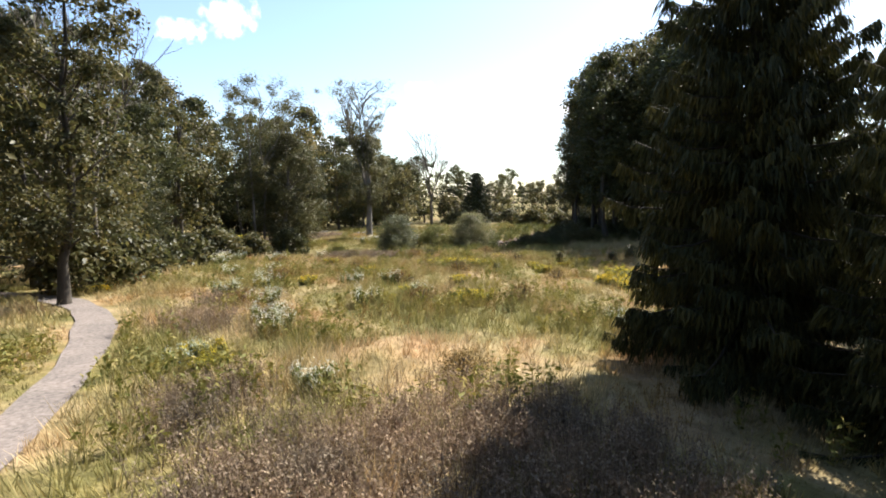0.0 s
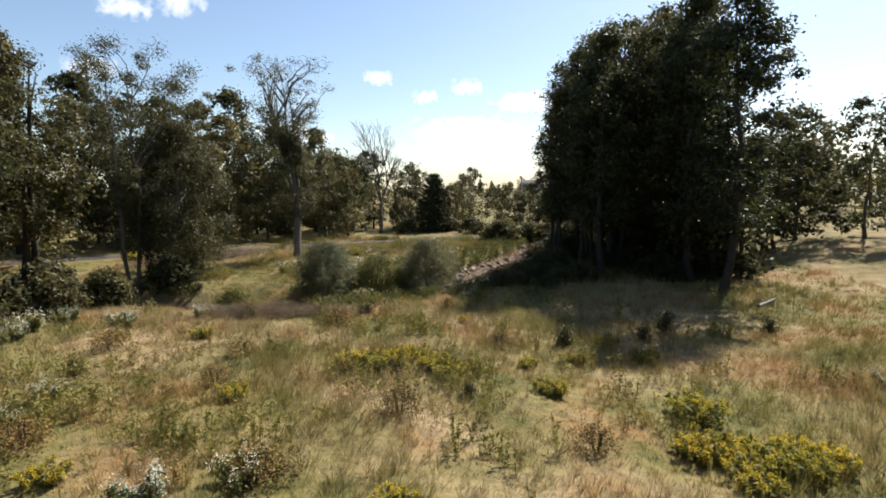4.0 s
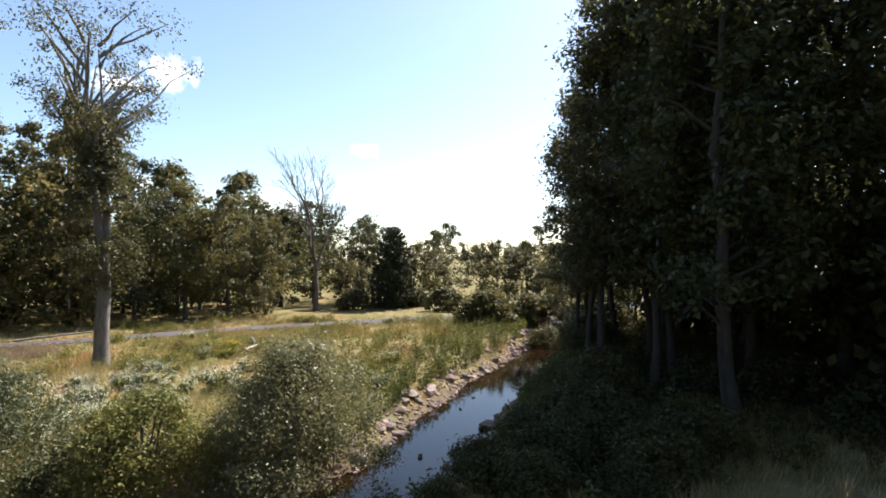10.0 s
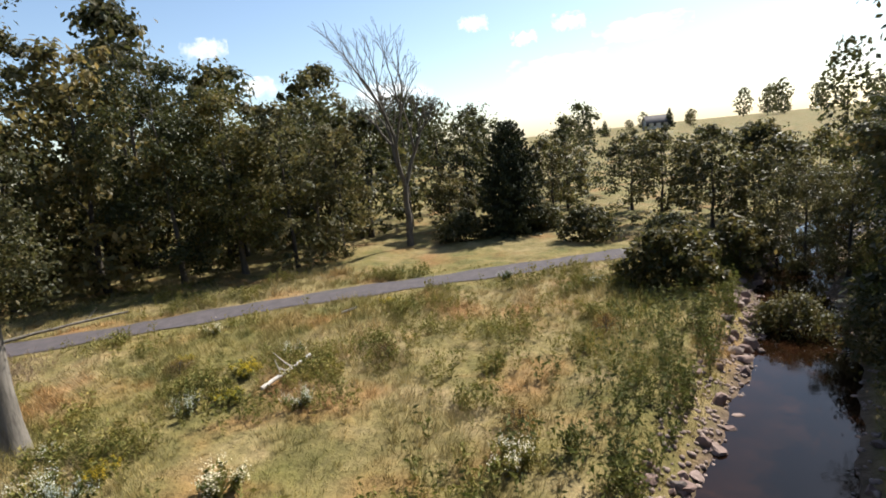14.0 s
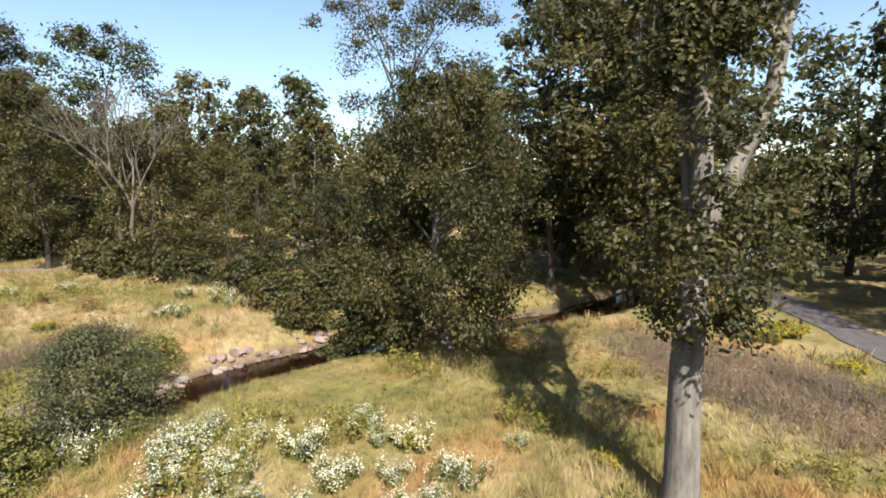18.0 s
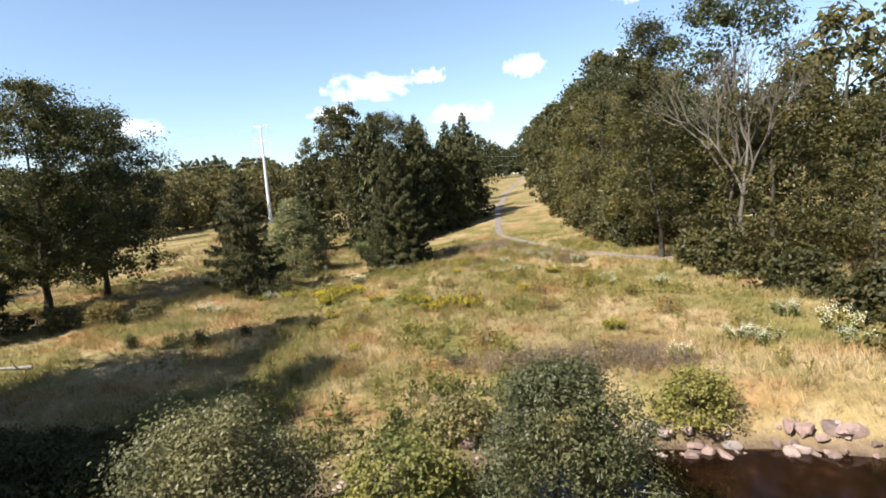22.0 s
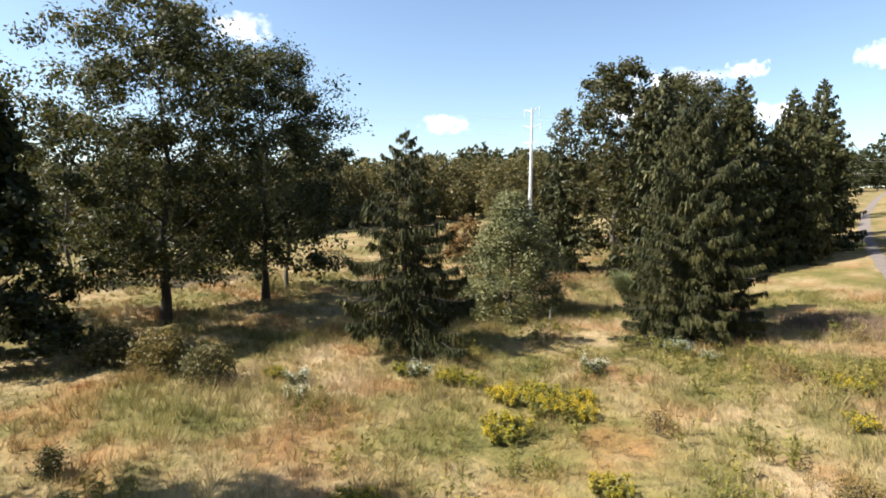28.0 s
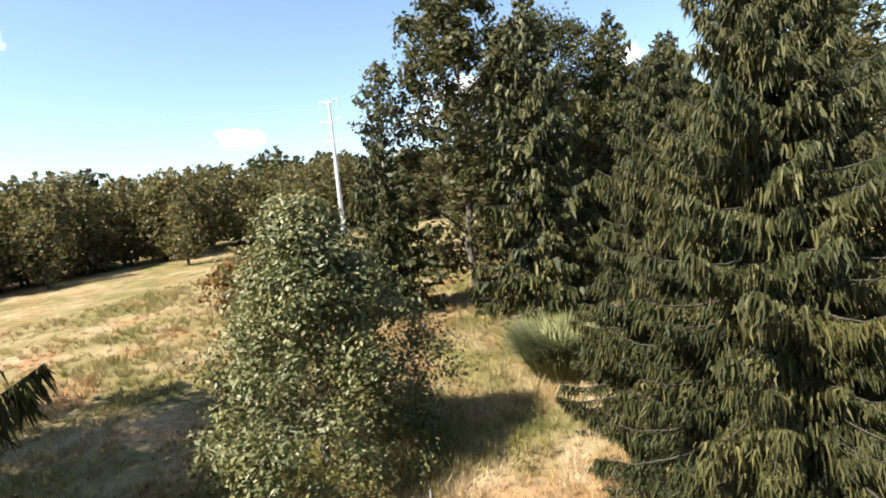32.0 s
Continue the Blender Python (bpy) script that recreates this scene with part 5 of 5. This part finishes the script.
# ---------------------------------------------------------------- small clouds, far behind everything
def cloud_material():
    m = bpy.data.materials.new("cloud")
    m.use_nodes = True
    n, l = m.node_tree.nodes, m.node_tree.links
    n.remove(n["Principled BSDF"])
    tc = n.new("ShaderNodeTexCoord").outputs["Object"]
    ln = n.new("ShaderNodeVectorMath")
    ln.operation = "LENGTH"
    l.new(tc, ln.inputs[0])
    off = n.new("ShaderNodeVectorMath")
    l.new(tc, off.inputs[0])
    l.new(n.new("ShaderNodeObjectInfo").outputs["Random"], off.inputs[1])
    sc = n.new("ShaderNodeVectorMath")
    sc.operation = "MULTIPLY"
    sc.inputs[1].default_value = (1.5, 0.7, 1.0)
    l.new(off.outputs[0], sc.inputs[0])
    w = n.new("ShaderNodeTexNoise")
    w.noise_dimensions = "4D"
    w.inputs["Scale"].default_value, w.inputs["Detail"].default_value = 2.2, 7.0
    l.new(sc.outputs[0], w.inputs["Vector"])
    mul = n.new("ShaderNodeMath")
    mul.operation, mul.inputs[1].default_value = "MULTIPLY", 37.0
    l.new(n.new("ShaderNodeObjectInfo").outputs["Random"], mul.inputs[0])
    l.new(mul.outputs[0], w.inputs["W"])
    sub = n.new("ShaderNodeMath")
    sub.operation = "SUBTRACT"
    l.new(w.outputs["Fac"], sub.inputs[0])
    k = n.new("ShaderNodeMath")
    k.operation, k.inputs[1].default_value = "MULTIPLY", 0.42
    l.new(ln.outputs["Value"], k.inputs[0])
    l.new(k.outputs[0], sub.inputs[1])
    a = ramp(n, l, sub.outputs[0], [(0.06, (0, 0, 0)), (0.30, (0.45, 0.45, 0.45)), (0.55, (0.9, 0.9, 0.9))])
    em = n.new("ShaderNodeEmission")
    em.inputs["Color"].default_value, em.inputs["Strength"].default_value = (1.0, 0.98, 0.96, 1), 0.85
    tr = n.new("ShaderNodeBsdfTransparent")
    mx = n.new("ShaderNodeMixShader")
    l.new(a, mx.inputs[0])
    l.new(tr.outputs[0], mx.inputs[1])
    l.new(em.outputs[0], mx.inputs[2])
    l.new(mx.outputs[0], n["Material Output"].inputs["Surface"])
    return m


CLOUD = cloud_material()
me = mesh_from("cloud", [(-1, -1, 0), (1, -1, 0), (1, 1, 0), (-1, 1, 0)], [np.array([[0, 1, 2, 3]])], CLOUD)
for k, (az, el, wide, tall_) in enumerate(((161.4, 11.7, 9.5, 2.4), (178, 12.4, 4.6, 1.9), (171, 8.4, 7.5, 1.8), (-172.6, 11.4, 5.4, 2.4), (118.9, 16.6, 6, 2.2), (113, 14.1, 5, 1.9), (139.4, 8.4, 6, 1.7), (-171.2, 17.9, 4.5, 2.2), (157.5, 9.2, 5, 1.5),
                                        (167.9, 12.4, 3.6, 1.3), (-25.6, 17.6, 5.6, 3.0), (-30, 16.2, 4.6, 1.8), (-33, 11, 4.2, 1.6), (-28.6, 7.4, 4, 1.6), (-7, 11.5, 3.2, 1.3), (-2, 9.6, 2.8, 1.2), (2.5, 10.6, 4, 1.4), (-16, 5.6, 9, 2.2), (2, 6.2, 12, 2.6), (9, 9, 9, 1.8), (-60, 20, 8, 2.6), (75, 17, 9, 3), (-110, 22, 9, 3))):
    a, e, D = radians(az), radians(el), 3200.0
    c = Vector((math.sin(a) * math.cos(e), 30 / D + math.cos(a) * math.cos(e), math.sin(e))) * D
    o = new("cloud", me)
    q = (Vector((0, 30, 5)) - c).to_track_quat("Z", "Y").to_matrix().to_4x4()
    o.matrix_basis = Matrix.Translation(c) @ q @ Matrix.Diagonal((D * radians(wide) * 0.50, D * radians(tall_) * 0.62, 1, 1))
    o.visible_shadow = False
    tagged(o, "small white fair-weather cloud in blue sky", "cloud", "clouds", "structure")


# ---------------------------------------------------------------- grass and weeds
def clear_of(x, y, creek=2.1):
    return (away(CREEK, x, y) > creek) & (away(GRAVEL_WAY, x, y) > np.interp(y, [-8, 0], [0.55, 0.8])) & (away(ASPHALT_WAY, x, y) > 1.6)


FLY = np.array(((4, -15), (3.4, 8), (3.6, 40), (-3, 57), (-6, 42), (4, 24), (11, 11)), float)


def blades(n, seed, tuft, east=False):
    rg = np.random.default_rng(seed)
    x, y = (rg.uniform(15, 62, n), rg.uniform(-45, 22, n)) if east else (rg.uniform(-30, 32, n), rg.uniform(-19, 78, n))
    d = away(FLY, x, y)
    keep = rg.uniform(size=n) < (np.interp(d, [10, 22, 45], [0.2, 1, 0.5]) if east else np.interp(d, [0, 13, 20, 34], [1, 0.9, 0.45, 0.2]))
    x, y = x[keep], y[keep]
    hgt = 0.28 + 0.17 * np.sin(x * 0.31 + 1.3 * np.sin(y * 0.23)) * np.sin(y * 0.27 + 0.9 * np.sin(x * 0.19)) + 0.08 * np.sin(x * 1.3 + y * 0.7)
    hgt = hgt * np.interp(away(CREEK, x, y), [2, 6], [0.55, 1])
    if tuft:
        m = 16
        hgt = hgt * rg.uniform(0.9, 1.9, len(x))
        cx, cy = np.repeat(x, m), np.repeat(y, m)
        a = rg.uniform(0, 6.28, len(cx))
        q = rg.uniform(0, 0.16, len(cx))
        x, y, hgt = cx + np.cos(a) * q, cy + np.sin(a) * q, np.repeat(hgt, m) * rg.uniform(0.6, 1.1, len(cx))
        lean = np.stack([np.cos(a), np.sin(a)], 1) * (rg.uniform(0.15, 0.75, len(cx)) * hgt)[:, None]
    else:
        a = rg.uniform(0, 6.28, len(x))
        flow = np.stack([np.sin(x * 0.21 + y * 0.13), np.cos(y * 0.24 - x * 0.11)], 1) * 0.45
        hgt = hgt * rg.uniform(0.4, 1.15, len(x))
        lean = (np.stack([np.cos(a), np.sin(a)], 1) * rg.uniform(0.1, 0.7, len(x))[:, None] + flow) * hgt[:, None]
    ok = clear_of(x, y)
    x, y, hgt, lean = x[ok], y[ok], np.maximum(hgt[ok], 0.08), lean[ok]
    z = ground(x, y) - 0.02
    b = rg.uniform(0, 6.28, len(x))
    w = rg.uniform(0.006, 0.015, len(x)) * np.interp(away(FLY, x, y), [0, 12, 30], [1, 1.2, 2.4])
    s = np.stack([np.cos(b) * w, np.sin(b) * w, np.zeros(len(x))], 1)
    foot = np.stack([x, y, z], 1)
    tip = foot + np.concatenate([lean, hgt[:, None]], 1)
    V = np.stack([foot - s, foot + s, tip], 1).reshape(-1, 3)
    return V, [np.arange(len(V)).reshape(-1, 3)]


v, f = blades(430000, 31, False)
tagged(new("grass", mesh_from("grass", v, f, BLADE)), "knee-high straw and green meadow grass", "grass", kind="stuff")
v, f = blades(26000, 32, True)
tagged(new("grass_tufts", mesh_from("grass_tufts", v, f, BLADE)), "taller dry tufts standing in the meadow", "grass", kind="stuff")
v, f = blades(13000, 33, True, True)
tagged(new("grass_tufts", mesh_from("grass_tufts", v, f, BLADE)), "dry yellow tufts on the field below the oaks", "grass", kind="stuff")


def weed_template(h, n_leaf, leaf, seed, stems=3, spread=0.22, long=2.6):
    rg = np.random.default_rng(seed)
    paths, L = [], []
    for k in range(stems):
        a = rg.uniform(0, 6.28)
        tip = np.array([math.cos(a) * spread, math.sin(a) * spread, h * rg.uniform(0.7, 1)])
        paths.append((bent((tip[0] * 0.2, tip[1] * 0.2, -0.03), tip, 3, rg, 0.06), np.array([0.008, 0.006, 0.003])))
        u = rg.uniform(0.1, 1, n_leaf)[:, None]
        L.append(tip * [0.2, 0.2, 0] * (1 - u) + tip * u + rg.normal(size=(n_leaf, 3)) * [0.06, 0.06, 0.03])
    tv, tf = tubes(paths, 3)
    L = np.concatenate(L)
    lv, lf = leaves(L, rg.uniform(0.6, 1.3, len(L)) * leaf, rg, up=0.5, long=long)
    quads = tf[0]
    tri = np.concatenate([quads[:, [0, 1, 2]], quads[:, [0, 2, 3]]])
    return np.concatenate([tv, lv]), [np.concatenate([tri, lf[0] + len(tv)])]


def weed_bed(name, x, y, tpl, mat, seed, label, lo=0.6, hi=1.25):
    rg = np.random.default_rng(seed)
    ok = clear_of(x, y, 2.5)
    x, y = x[ok], y[ok]
    v, f = scatter(*tpl, x, y, ground(x, y), rg.uniform(0, 6.28, len(x)), rg.uniform(lo, hi, len(x)))
    tagged(new(name, mesh_from(name, v, f, mat)), label, "weeds", kind="stuff")


TALL_WEED = weed_template(0.95, 13, 0.07, 1)
FINE_WEED = weed_template(0.75, 15, 0.036, 2, 3, 0.16, 1.8)
rz = np.random.default_rng(55)


def patch(cx, cy, rx, ry, n, turn=0.0):
    a, q = rz.uniform(0, 6.28, n), np.sqrt(rz.uniform(0, 1, n)) * (1 + 0.25 * rz.normal(size=n))
    x, y = np.cos(a) * q * rx, np.sin(a) * q * ry
    c, s = math.cos(radians(turn)), math.sin(radians(turn))
    return np.stack([cx + x * c - y * s, cy + x * s + y * c], 1)


P = np.concatenate([patch(2.0, -7.6, 3.6, 2.4, 1300), patch(-23.6, 55.4, 6.2, 2.9, 2900, 62), patch(-0.6, -9.8, 1.2, 1.8, 300), patch(-7.6, 29.2, 4.6, 1.4, 800, 4), patch(-3.2, -5.6, 1.0, 1.4, 160), patch(-7.4, 1.4, 1.2, 1.6, 160, 40), patch(-8.0, 5.2, 1.6, 0.8, 120)])
weed_bed("purple_weeds", P[:, 0], P[:, 1], FINE_WEED, WEED_PURPLE, 61, "bed of dry purplish-brown seeding weeds", 0.55, 1.05)
s = rz.uniform(s_lo, s_hi, 3000)
side = np.where(rz.uniform(size=3000) < 0.5, 1, -1)
x, y = creek_point(s, side * (2.6 + rz.exponential(1.5, 3000)))
keep = np.where(side > 0, ((x < -7) & (rz.uniform(size=3000) < 0.6)) | (y > 52) | (rz.uniform(size=3000) < 0.55), rz.uniform(size=3000) < np.where(x < -3, 0.10, 0.45))
x, y = x[keep], y[keep]
weed_bed("bank_weeds", x, y, TALL_WEED, WEED_GREEN, 62, "rank green weeds on the creek banks")
cx, cy = rz.uniform(-16, 16, 110), rz.uniform(-8, 34, 110)
k = rz.integers(0, 110, 2400)[:1300]
weed_bed("meadow_weeds", cx[k] + rz.normal(size=1300) * 0.7, cy[k] + rz.normal(size=1300) * 0.7, TALL_WEED, WEED_GREEN, 63, "scattered leafy green weeds in the grass", 0.45, 1.0)
cx, cy = rz.uniform(-22, 7, 90), rz.uniform(42, 76, 90)
k = rz.integers(0, 90, 1900)
weed_bed("meadow_weeds", cx[k] + rz.normal(size=1900) * 0.6, cy[k] + rz.normal(size=1900) * 0.6, TALL_WEED, WEED_GREEN, 64, "leafy green weeds in the meadow north of the creek", 0.45, 1.0)
cx, cy = rz.uniform(-16, 14, 80), rz.uniform(-6, 33, 80)
k = rz.integers(0, 80, 1200)
weed_bed("rusty_weeds", cx[k] + rz.normal(size=1200) * 0.8, cy[k] + rz.normal(size=1200) * 0.8, FINE_WEED, RUSTY, 65, "rust-brown seeding weeds among the grass", 0.5, 0.9)
x, y = rz.uniform(9, 24, 1300), rz.uniform(39, 66, 1300)
weed_bed("grove_weeds", x, y, TALL_WEED, LEAF_WOOD, 66, "shaded green undergrowth below the grove", 0.6, 1.2)
